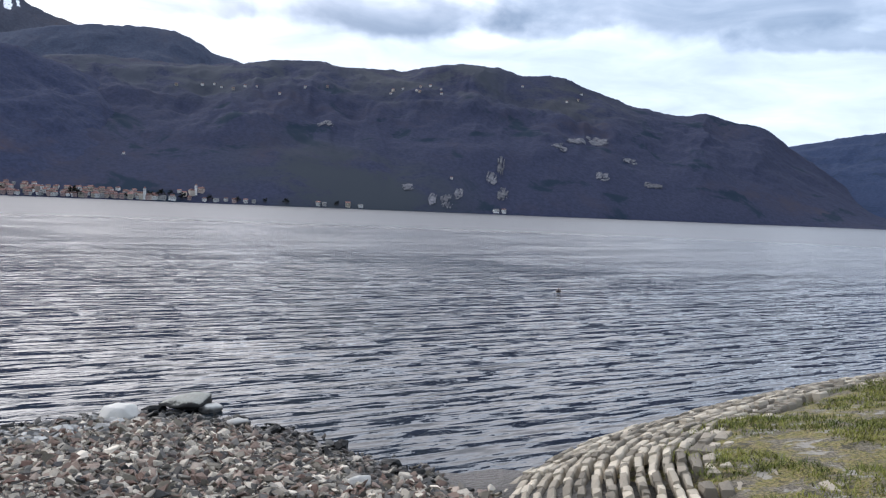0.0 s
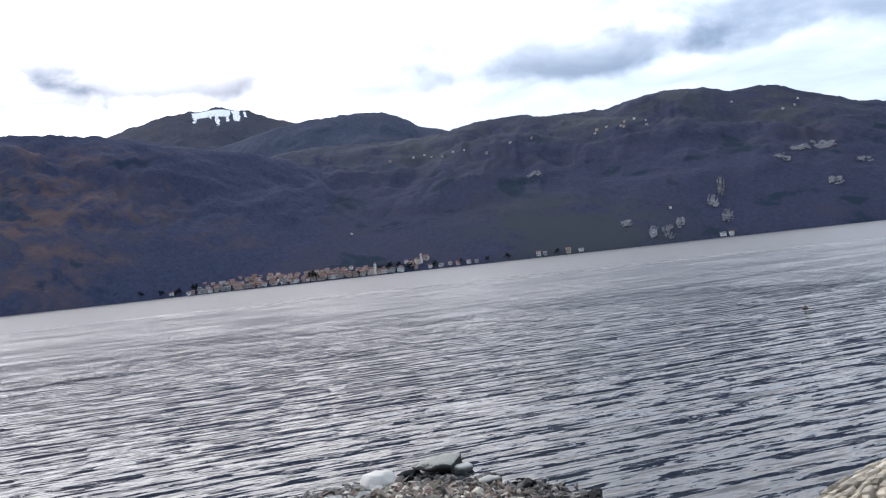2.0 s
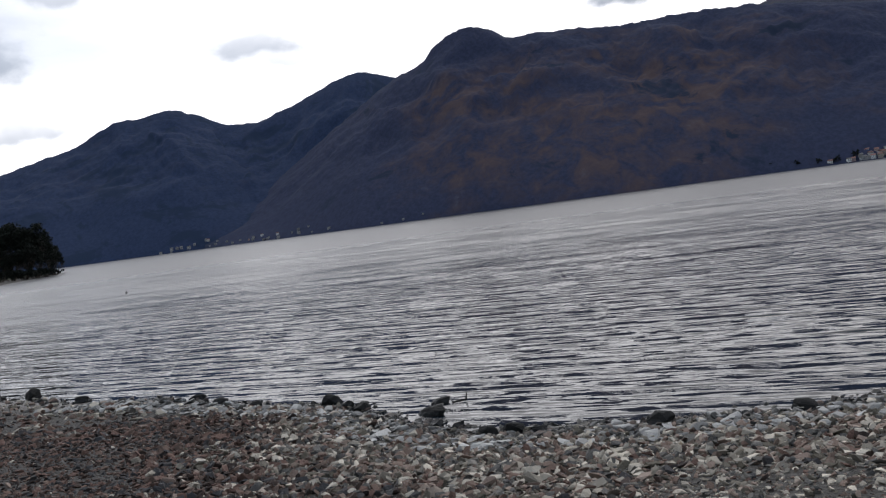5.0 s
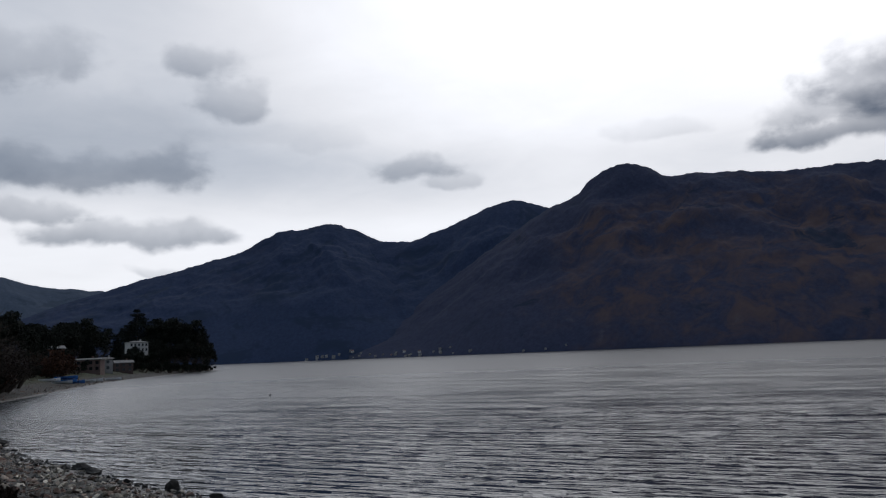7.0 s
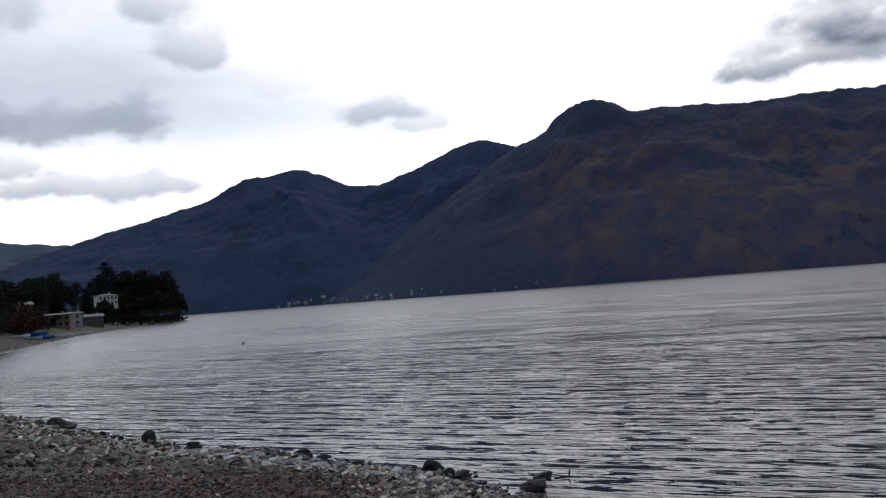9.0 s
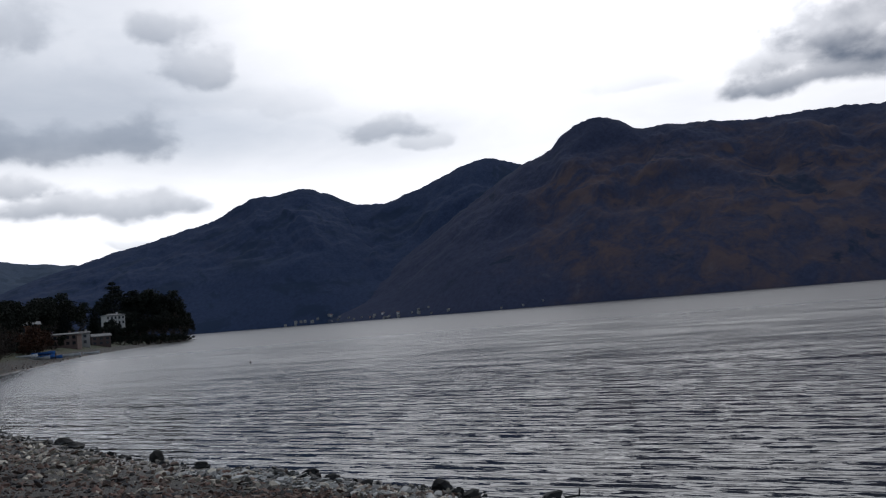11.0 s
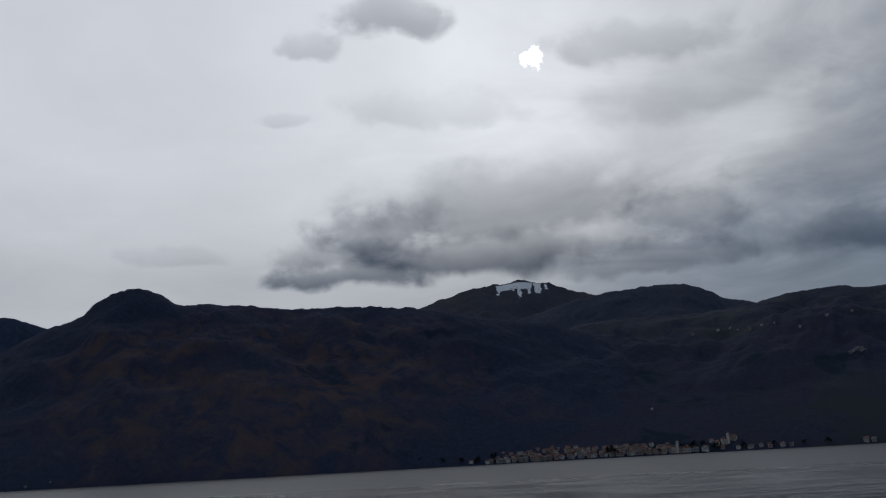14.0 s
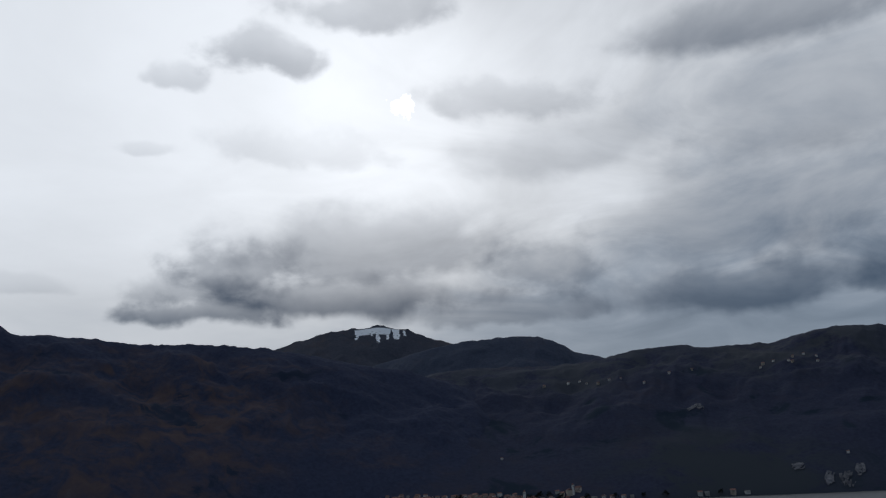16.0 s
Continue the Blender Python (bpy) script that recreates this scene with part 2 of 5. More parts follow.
# Lake haze is put into the base colours here as blue-violet.
FOREST_FRONT = forest("hazed_winter_woods", (0.035, 0.040, 0.068), (0.048, 0.044, 0.060), (0.018, 0.029, 0.046), (0.16, 0.155, 0.16), 0.3, 0.33, 0.0,
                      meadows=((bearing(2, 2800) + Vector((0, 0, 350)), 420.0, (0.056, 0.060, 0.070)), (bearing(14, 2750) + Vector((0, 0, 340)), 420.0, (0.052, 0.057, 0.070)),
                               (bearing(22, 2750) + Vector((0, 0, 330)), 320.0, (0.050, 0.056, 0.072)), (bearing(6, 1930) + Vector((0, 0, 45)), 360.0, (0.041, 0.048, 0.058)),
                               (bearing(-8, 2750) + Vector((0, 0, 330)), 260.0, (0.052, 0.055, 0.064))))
# Bare and conifer tones are blued for haze; the rust is the oaks' own.
FOREST_RUST = forest("hazed_rusty_woods", (0.036, 0.043, 0.076), (0.090, 0.064, 0.064), (0.024, 0.033, 0.057), (0.105, 0.100, 0.118), 0.6, 0.25, 0.75, oaks=(*bearing(43.5, 2080).xy, 150.0))
# Haze over the farther slopes is painted into this base colour as blue.
FOREST_BLUE = forest("haze_blue_woods", (0.029, 0.043, 0.084), (0.036, 0.044, 0.076), (0.022, 0.035, 0.066), (0.15, 0.15, 0.17), 0.1, 0.4)
# Paler, bluer base colours of these two imitate distance haze.
FOREST_BACK = forest("haze_pale_woods", (0.052, 0.062, 0.092), (0.062, 0.064, 0.086), (0.038, 0.048, 0.074), (0.2, 0.2, 0.22), 0.2, 0.3)
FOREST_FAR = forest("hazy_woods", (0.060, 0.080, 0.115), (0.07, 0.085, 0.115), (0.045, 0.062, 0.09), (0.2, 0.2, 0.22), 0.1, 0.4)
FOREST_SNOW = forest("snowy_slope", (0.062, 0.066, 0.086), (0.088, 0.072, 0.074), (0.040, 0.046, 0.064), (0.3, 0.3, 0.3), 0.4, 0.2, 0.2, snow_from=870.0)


WIND = 33.0   # bearing along which the ripples run


def make_water():
    """Lake water: facets too small for the mesh tilt the surface by a noise of their own."""
    mat, k, bsdf = material("lake_water")
    p = coords(k)
    geo = k.n("ShaderNodeNewGeometry")
    turn = k.n("ShaderNodeMapping")
    k.put(turn.inputs[0], p)
    turn.inputs[2].default_value = (0, 0, radians(-WIND))
    q = turn.outputs[0]
    fine = k.v("SUBTRACT", k.noise(k.scaled(q, 0.30, 1.35, 1), 2.6, 4, 0.7, 0.3, color=True), (0.5, 0.5, 0.5))
    sep = k.n("ShaderNodeSeparateXYZ")
    k.put(sep.inputs[0], fine)
    gust = k.step(k.noise(k.scaled(q, 0.6, 1.6, 1), 0.03, 4, 0.55), 0.3, 0.7, 0.65, 1.15)
    reach = k.n("ShaderNodeVectorMath", op="LENGTH")
    k.put(reach.inputs[0], p)
    out_there = reach.outputs["Value"]
    gust = k.m("MULTIPLY", gust, k.step(out_there, 30.0, 170.0, 1.15, 0.6))
    across = k.n("ShaderNodeSeparateXYZ")
    k.put(across.inputs[0], p)
    lee = k.step(across.outputs[0], -120.0, 20.0, 0.55, 1.3)      # the bay under the headland is calmer
    gust = k.m("MULTIPLY", gust, lee)
    w = bearing(WIND)
    a = k.v("SCALE", (w.x, w.y, 0.0))
    k.put(a.node.inputs["Scale"], k.m("MULTIPLY", k.m("MULTIPLY", sep.outputs[0], gust), 0.92))
    c = k.v("SCALE", (w.y, -w.x, 0.0))
    k.put(c.node.inputs["Scale"], k.m("MULTIPLY", k.m("MULTIPLY", sep.outputs[1], gust), 0.35))
    # trains of longer waves, which still show far out
    tilt = None
    for turned, size, lift in ((-4.0, 0.42, 0.5), (5.0, 0.27, 0.55), (1.0, 0.6, 0.45), (-6.0, 0.15, 0.3), (-2.0, 0.95, 0.5), (3.0, 1.5, 0.4)):
        spin = k.n("ShaderNodeMapping")
        k.put(spin.inputs[0], p)
        spin.inputs[2].default_value = (0, 0, radians(-WIND + turned))
        wave = k.n("ShaderNodeTexWave")
        wave.bands_direction = "Y"
        k.put(wave.inputs["Vector"], k.scaled(spin.outputs[0], 0.7, 1, 1))
        for key, v in (("Scale", size), ("Distortion", 3.4), ("Detail", 2.0), ("Detail Scale", 0.5), ("Detail Roughness", 0.55)):
            wave.inputs[key].default_value = v
        one = k.m("MULTIPLY", k.m("SUBTRACT", wave.outputs["Fac"], 0.5), lift)
        tilt = one if tilt is None else k.m("ADD", tilt, one)
    patch = k.step(k.noise(k.scaled(q, 0.3, 1.0, 1), 0.05, 3, 0.6), 0.3, 0.7, 0.5, 1.0)
    swell = k.m("MULTIPLY", k.m("MULTIPLY", tilt, patch), k.m("MULTIPLY", k.step(out_there, 14.0, 45.0, 0.26, 0.42), k.step(out_there, 300.0, 150.0, 0.15, 1.0)))
    for stretch, scale, gain, start, full in ((0.18, 0.55, 0.50, 25.0, 60.0), (0.20, 0.27, 0.90, 40.0, 90.0), (0.22, 0.14, 0.75, 70.0, 130.0), (0.12, 0.045, 0.20, 160.0, 320.0)):
        group = k.noise(k.scaled(q, stretch, 1.0, 1), scale, 4, 0.62, 0.15)
        swell = k.m("ADD", swell, k.m("MULTIPLY", k.m("SUBTRACT", group, 0.5), k.m("MULTIPLY", k.step(out_there, start, full, 0.0, gain), k.step(out_there, 235.0, 205.0, 0.25, 1.0))))
    # one steeper ripple line left by a passing boat
    sep_p = k.n("ShaderNodeSeparateXYZ")
    k.put(sep_p.inputs[0], p)
    wake = k.m("SUBTRACT", sep_p.outputs[1], k.m("ADD", 208.0, k.m("MULTIPLY", sep_p.outputs[0], 0.20)))
    wake = k.m("ADD", wake, k.m("MULTIPLY", k.m("SUBTRACT", k.noise(p, 0.03, 3, 0.5), 0.5), 5.0))
    line = k.m("MULTIPLY", k.step(k.m("ABSOLUTE", wake), 6.5, 3.0), k.m("MULTIPLY", k.step(sep_p.outputs[0], 80.0, 20.0), k.step(sep_p.outputs[0], -130.0, -95.0)))
    swell = k.m("SUBTRACT", swell, k.m("MULTIPLY", line, 0.4))
    b = k.v("SCALE", (w.x, w.y, 0.0))
    k.put(b.node.inputs["Scale"], swell)
    a = k.v("ADD", a, b)
    normal = k.v("NORMALIZE", k.v("ADD", k.v("ADD", geo.outputs["Normal"], a), c))
    k.put(bsdf.inputs["Normal"], normal)
    k.put(bsdf.inputs["Base Color"], k.mix(k.noise(p, 0.03, 3), (0.008, 0.013, 0.018), (0.014, 0.020, 0.026)))
    k.put(bsdf.inputs["Roughness"], k.m("ADD", k.step(out_there, 25.0, 120.0, 0.06, 0.22), k.step(out_there, 200.0, 240.0, 0.0, 0.08)))
    bsdf.inputs["IOR"].default_value = 1.33
    return mat


WATER = make_water()


def make_ground():
    mat, k, bsdf = material("shingle")
    p = coords(k)
    sep = k.n("ShaderNodeSeparateXYZ")
    k.put(sep.inputs[0], p)
    vor = k.n("ShaderNodeTexVoronoi")
    k.put(vor.inputs["Vector"], k.scaled(p, 1, 1, 1))
    vor.inputs["Scale"].default_value = 9.0
    g = k.noise(p, 14.0, 4, 0.65)
    s = k.noise(p, 0.25, 4, 0.6)
    # Grit tones are darkened so the gaps between stones look shadowed.
    col = k.mix(g, (0.014, 0.012, 0.010), (0.07, 0.060, 0.050))
    tone = k.n("ShaderNodeSeparateColor")
    k.put(tone.inputs[0], vor.outputs["Color"])
    col = k.mix(k.m("MULTIPLY", tone.outputs[0], 0.5), col, (0.10, 0.094, 0.082))
    earth = k.mix(g, (0.03, 0.025, 0.018), (0.075, 0.06, 0.043))
    col = k.mix(k.step(s, 0.45, 0.7, 0.0, 0.6), col, earth)
    turf = k.mix(g, (0.016, 0.020, 0.007), (0.055, 0.058, 0.020))
    col = k.mix(k.step(k.m("ADD", sep.outputs[2], k.m("MULTIPLY", s, 0.8)), 1.5, 2.1), col, turf)
    wet = k.step(sep.outputs[2], 0.22, 0.02)
    col = k.mix(k.m("MULTIPLY", wet, 0.8), col, (0.075, 0.060, 0.046))
    k.put(bsdf.inputs["Base Color"], col)
    k.put(bsdf.inputs["Roughness"], k.m("SUBTRACT", 0.9, k.m("MULTIPLY", wet, 0.5)))
    bump(k, bsdf, k.m("ADD", g, vor.outputs["Distance"]), 0.06, 1.0)
    return mat


GROUND = make_ground()

# ---------------------------------------------------------------- shapes


def lattice(ix, iy, seed):
    h = (ix * 374761393 + iy * 668265263 + seed * 1442695041) & 0xFFFFFFFF
    h = ((h ^ (h >> 13)) * 1274126177) & 0xFFFFFFFF
    return ((h ^ (h >> 16)) & 0xFFFF) / 65535.0


def value_noise(x, y, seed):
    ix, iy = np.floor(x).astype(np.int64), np.floor(y).astype(np.int64)
    fx, fy = x - ix, y - iy
    fx, fy = fx * fx * (3 - 2 * fx), fy * fy * (3 - 2 * fy)
    a, b = lattice(ix, iy, seed), lattice(ix + 1, iy, seed)
    c, d = lattice(ix, iy + 1, seed), lattice(ix + 1, iy + 1, seed)
    return (a + (b - a) * fx) * (1 - fy) + (c + (d - c) * fx) * fy - 0.5


def fbm(x, y, seed, octaves=5, gain=0.5):
    total, amp = np.zeros_like(x), 1.0
    for i in range(octaves):
        total += amp * value_noise(x, y, seed + 17 * i)
        x, y, amp = x * 2.03 + 5.1, y * 2.03 + 9.7, amp * gain
    return total


def ridged(x, y, seed, octaves=4):
    total, amp = np.zeros_like(x), 1.0
    for i in range(octaves):
        total += amp * (0.25 - np.abs(value_noise(x, y, seed + 31 * i)))
        x, y, amp = x * 2.1 + 3.3, y * 2.1 + 7.7, amp * 0.5
    return total


def grid_mesh(name, X, Y, Z, mat, smooth=True):
    """A mesh over a rectangular array of places."""
    rows, cols = X.shape
    co = np.stack([X, Y, Z], -1).reshape(-1, 3)
    i = np.arange(rows * cols).reshape(rows, cols)
    quads = np.stack([i[:-1, :-1], i[:-1, 1:], i[1:, 1:], i[1:, :-1]], -1).reshape(-1, 4)
    return quad_mesh(name, co, quads, mat, smooth)


def quad_mesh(name, co, quads, mat, smooth=True):
    me = bpy.data.meshes.new(name)
    n, size = quads.shape
    me.vertices.add(len(co))
    me.vertices.foreach_set("co", np.asarray(co, dtype=np.float32).ravel())
    me.loops.add(n * size)
    me.loops.foreach_set("vertex_index", quads.astype(np.int32).ravel())
    me.polygons.add(n)
    me.polygons.foreach_set("loop_start", np.arange(0, n * size, size, dtype=np.int32))
    me.polygons.foreach_set("use_smooth", np.full(n, smooth))
    me.update(calc_edges=True)
    me.validate()
    if mat:
        me.materials.append(mat)
    return me


# ---------------------------------------------------------------- the shore
SHORE = [  # plan of the waterline, from behind the quay round the bay to the headland
    (40, 30), (26, 29.5), (17, 27.5), (9.7, 23.6), (5.0, 19.4), (2.4, 16.3), (1.75, 15.6), (1.2, 15.5), (0.4, 15.0), (-0.8, 15.0),
    (-2.4, 16.8), (-4.1, 17.9), (-5.6, 18.4), (-7.1, 17.8), (-9.2, 15.8), (-10.2, 14.3), (-12.3, 12.3), (-14.4, 10.5), (-17, 10.2),
    (-19.8, 10.4), (-23.5, 9.2), (-27.8, 8.0), (-31, 6.2), (-36.2, 4.6), (-43.5, 3.2), (-51.5, 1.0), (-79, -2.2), (-104, -8), (-115, -9),
    (-132, -4), (-150, 0.5), (-190, 8.4), (-232, 16.3), (-300, 30), (-345, 44), (-420, 68), (-500, 97), (-587, 126), (-620, 110),
    (-680, 0), (-900, -400), (-2500, -3000),
]
LAND = SHORE + [(2500, -3000), (2500, 300), (300, 60), (80, 34)]


def inland(X, Y):
    """Metres inland from the waterline; negative over the water."""
    px = np.array([p[0] for p in LAND], float)
    py = np.array([p[1] for p in LAND], float)
    qx, qy = np.roll(px, -1), np.roll(py, -1)
    best = np.full(X.shape, 1e9)
    inside = np.zeros(X.shape, bool)
    for ax, ay, bx, by in zip(px, py, qx, qy):
        dx, dy = bx - ax, by - ay
        t = np.clip(((X - ax) * dx + (Y - ay) * dy) / (dx * dx + dy * dy), 0, 1)
        best = np.minimum(best, np.hypot(X - ax - t * dx, Y - ay - t * dy))
        if ay != by:
            cross = (ay > Y) != (by > Y)
            inside ^= cross & (X < (bx - ax) * (Y - ay) / (by - ay) + ax)
    return np.where(inside, best, -best)


def mound_share(X, Y):
    """1 on the paved mound, 0 on the beach."""
    return np.clip((X - 0.9 - (Y - 13.5) * 0.05) / 1.2, 0, 1)


def ground_height(X, Y):
    d = inland(X, Y)
    wobble = fbm(X * 0.25, Y * 0.25, 3, 4) * 0.25
    beach = np.where(d < 0, d * 0.16, 0.085 * d + 0.0085 * np.maximum(d - 3, 0) ** 2)
    top = 2.9 + np.clip((d - 25) * 0.02, 0, 9)
    beach = np.minimum(beach, top) + wobble * np.clip(d / 4, 0, 1) * 0.35
    mound = np.where(d < 0, d * 0.5, 1.35 * (1 - np.exp(-np.maximum(d, 0) / 4.0)) - 0.12)
    mound = mound + wobble * np.clip(d / 5, 0, 1) * 0.3
    s = mound_share(X, Y)
    near = np.clip(1 - (np.hypot(X - 12, Y - 18) - 40) / 30, 0, 1)
    z = beach + (mound - beach) * s * near
    return np.maximum(z, -4.0)


def spaced(stops):
    parts = [np.arange(a, b, st) for a, b, st in stops]
    return np.concatenate(parts)


def build_ground():
    az = np.radians(spaced([(-180, -40, 2.5), (-40, 110, 0.36), (110, 180.1, 2.5)]))
    r = np.concatenate([[0.0, 2, 4, 6, 7.5], np.geomspace(8.5, 60, 170), np.geomspace(61, 700, 80), np.geomspace(720, 4900, 25)])
    R, A = np.meshgrid(r, az, indexing="ij")
    X, Y = -np.sin(A) * R, np.cos(A) * R
    Z = ground_height(X, Y)
    ob = new("ground", grid_mesh("ground", X, Y, Z, GROUND))
    return tagged(ob, "grey-brown shingle shore sloping down into the lake", "ground", kind="structure")


def build_water():
    az = np.radians(spaced([(-75, -33, 1.5), (-33, 98, 0.25), (98, 130, 1.5)]))
    r = np.concatenate([np.arange(11, 30, 0.1), np.arange(30, 70, 0.17), np.arange(70, 150, 0.5), np.geomspace(151, 4950, 70)])
    R, A = np.meshgrid(r, az, indexing="ij")
    X, Y = -np.sin(A) * R, np.cos(A) * R
    cell = np.gradient(r)[:, None]
    Z = np.zeros_like(X)
    rng = np.random.default_rng(5)
    d = np.clip(-inland(X, Y), 0, 12) / 12
    for lam in np.geomspace(0.25, 0.75, 20):
        turn = radians(rng.normal(WIND, 9))
        kx, ky = -math.sin(turn), math.cos(turn)
        amp = 0.0078 * lam * rng.uniform(0.7, 1.25) * min(1.0, 0.7 / lam)
        fade = np.clip(lam / (cell * 3) - 0.8, 0, 1)
        bend = fbm(X * 0.2 / lam + lam * 7, Y * 0.2 / lam, int(lam * 100), 2) * 1.5
        group = np.clip(0.8 + fbm(X * 0.2 / lam ** 0.5, Y * 0.28 / lam ** 0.5, int(lam * 77) + 5, 2) * 1.7, 0, 2)
        ph = (kx * X + ky * Y) * math.tau / lam + bend + rng.uniform(0, 6.28)
        wave = 2 * np.abs(np.cos(ph / 2)) ** 1.6 - 1
        Z += amp * fade * group * wave
    lee = np.interp(X, [-60, -35, -10, 4, 18], [0.6, 0.75, 1.2, 1.15, 0.85])
    Z *= (0.22 + 0.78 * d) * lee * np.clip((150 - R) / 90, 0, 1)
    ob = new("lake", grid_mesh("lake", X, Y, Z, WATER))
    return tagged(ob, "grey-green rippled lake water under an overcast sky", "lake", kind="structure")


# ---------------------------------------------------------------- the mountains
EYE = 4.5


class Slope:
    """A mountain side: its crest by azimuth and elevation, from a foot at one distance to a crest at another."""

    def __init__(self, crest, foot, top, seed, rough=1.0, base=-2.0, steep=0.9):
        self.a = np.array([c[0] for c in crest], float)
        self.e = np.array([c[1] for c in crest], float)
        self.foot, self.top, self.seed, self.rough, self.base, self.steep = foot, top, seed, rough, base, steep

    def place(self, A, S):
        """Places for azimuths A (degrees) and shares S from foot (0) to crest (1) and beyond."""
        r0 = np.interp(A, [f[0] for f in self.foot], [f[1] for f in self.foot])
        r1 = np.interp(A, [f[0] for f in self.top], [f[1] for f in self.top])
        order = np.argsort(self.a)
        el = smooth_curve(A, self.a[order], self.e[order])
        R = r0 + (r1 - r0) * S
        crest = EYE + r1 * np.tan(np.radians(el))
        X, Y = -np.sin(np.radians(A)) * R, np.cos(np.radians(A)) * R
        s = np.clip(S, 0, 1)
        prof = s ** self.steep
        back = np.clip(S - 1, 0, 1)
        mid = np.clip(4 * s * (1 - s), 0, 1)
        # gullies and spurs that run down the slope
        spur = ridged(A * 0.33 + fbm(A * 0.2, S * 2, self.seed, 3), S * 1.3, self.seed + 3) * 0.5
        lump = fbm(X * 0.006, Y * 0.006, self.seed + 8, 5)
        Z = self.base + (crest - self.base) * prof * (1 + (spur * 0.30 + lump * 0.16) * mid * self.rough)
        Z = Z + fbm(A * 1.1, S * 0.5, self.seed + 40, 4) * crest * 0.020 * np.clip(s * 3 - 2, 0, 1)
        crown = fbm(X * 0.07, Y * 0.07, self.seed + 21, 3, 0.7) * (1.4 + 1.3 * np.clip((S - 0.9) * 12, 0, 1)) * np.clip((S - 0.05) * 8, 0, 1)
        return X, Y, Z + crown - back * crest * 1.2

    def at(self, az, el):
        """The place on the slope that is seen at this azimuth and elevation from the quay."""
        S = np.linspace(0.01, 1.0, 400)
        X, Y, Z = self.place(np.full(400, float(az)), S)
        e = np.degrees(np.arctan2(Z - EYE, np.hypot(X, Y)))
        i = int(np.argmax(e >= el)) if (e >= el).any() else 399
        return Vector((X[i], Y[i], Z[i]))


def smooth_curve(x, xs, ys):
    """Cubic through knots, with no overshoot."""
    h = np.diff(xs)
    d = np.diff(ys) / h
    m = np.zeros(len(xs))
    m[1:-1] = np.where(d[:-1] * d[1:] > 0, 2 * d[:-1] * d[1:] / (d[:-1] + d[1:] + 1e-12), 0)
    m[0], m[-1] = d[0], d[-1]
    i = np.clip(np.searchsorted(xs, x) - 1, 0, len(xs) - 2)
    t = np.clip((x - xs[i]) / h[i], 0, 1)
    return ((1 + 2 * t) * (1 - t) ** 2 * ys[i] + t * (1 - t) ** 2 * h[i] * m[i] + t * t * (3 - 2 * t) * ys[i + 1] + t * t * (t - 1) * h[i] * m[i + 1])


FRONT = Slope([(-30, 0.05), (-26.5, 0.9), (-23, 3.2), (-21.3, 4.4), (-19.3, 5.75), (-17.5, 6.1), (-15.9, 6.55), (-14.9, 6.4), (-12, 6.88), (-10.4, 7.42), (-9.2, 7.86), (-6.9, 8.65),
               (-4.9, 8.65), (-3, 9.2), (-1.6, 9.25), (1.2, 9.05), (3.2, 8.7), (6.7, 8.8), (8.3, 9.0), (11.7, 8.8), (13.3, 8.6), (16, 8.3),
               (20, 8.35), (24, 8.1), (28, 7.0), (33, 5.5), (38, 3.5)],
              [(-30, 2500), (-10, 2000), (10, 1800), (40, 1800)], [(-30, 3000), (-10, 2900), (40, 2900)], 11)
DOME = Slope([(18, 5), (22, 7.2), (25, 8.2), (28, 8.75), (31, 9.3), (34.1, 9.85), (36, 10.1), (38.6, 10.15), (42, 10.13), (45.5, 10.42), (49.2, 10.5),
              (50.3, 11.1), (51.9, 11.42), (53, 11.2), (54.1, 10.6), (55, 9.65), (56.8, 8.9), (59, 7.6), (62, 5.6), (66, 3.0), (70, 1.0)],
             [(18, 1850), (45, 1750), (60, 1900), (70, 2300)], [(18, 2550), (45, 2500), (70, 2700)], 23, 1.1)
MIDDLE = Slope([(50, 6), (54, 8), (56.8, 9.0), (58.2, 9.45), (59.4, 9.58), (61.6, 8.85), (63.7, 7.95), (65.9, 7.35), (67.6, 7.3), (70, 6.6), (74, 4.5)],
               [(50, 2100), (74, 2500)], [(50, 3000), (74, 3200)], 37)
WEST = Slope([(60, 4.5), (64, 6.4), (67.6, 7.37), (69.3, 8.15), (70.8, 8.55), (72.6, 8.2), (73.9, 8.1), (75.5, 7.45), (76.3, 6.95), (78.4, 6.3),
              (80.3, 5.7), (82, 5.3), (84.5, 4.55), (87, 3.8), (90, 2.6), (94, 1.2)],
             [(60, 2200), (80, 2500), (95, 2500)], [(60, 3200), (95, 3500)], 41)
FAR_WEST = Slope([(78, 3.6), (82, 4.3), (84.6, 4.55), (86.5, 4.67), (88.3, 4.9), (90.9, 5.6), (95, 6.1), (104, 5.4), (112, 3)],
                 [(78, 3600), (112, 3600)], [(78, 4600), (112, 4600)], 53, 0.7)
FAR_EAST = Slope([(-48, 3), (-40, 6.2), (-30, 5.9), (-26.1, 5.45), (-24.7, 5.27), (-22.9, 4.95), (-21, 4.6), (-17, 4.0), (-13, 2)],
                 [(-48, 2500), (-13, 2700)], [(-48, 3500), (-13, 3700)], 61)
BEHIND = Slope([(8, 7), (12, 8.2), (13.2, 8.65), (14.8, 9.1), (15.6, 9.6), (17.2, 10.22), (18.4, 10.28), (20.1, 10.25), (22.7, 9.95), (24.5, 9.6), (28, 8.6), (33, 7)],
               [(8, 2800), (33, 2800)], [(8, 3500), (33, 3500)], 71, 0.7, base=150)
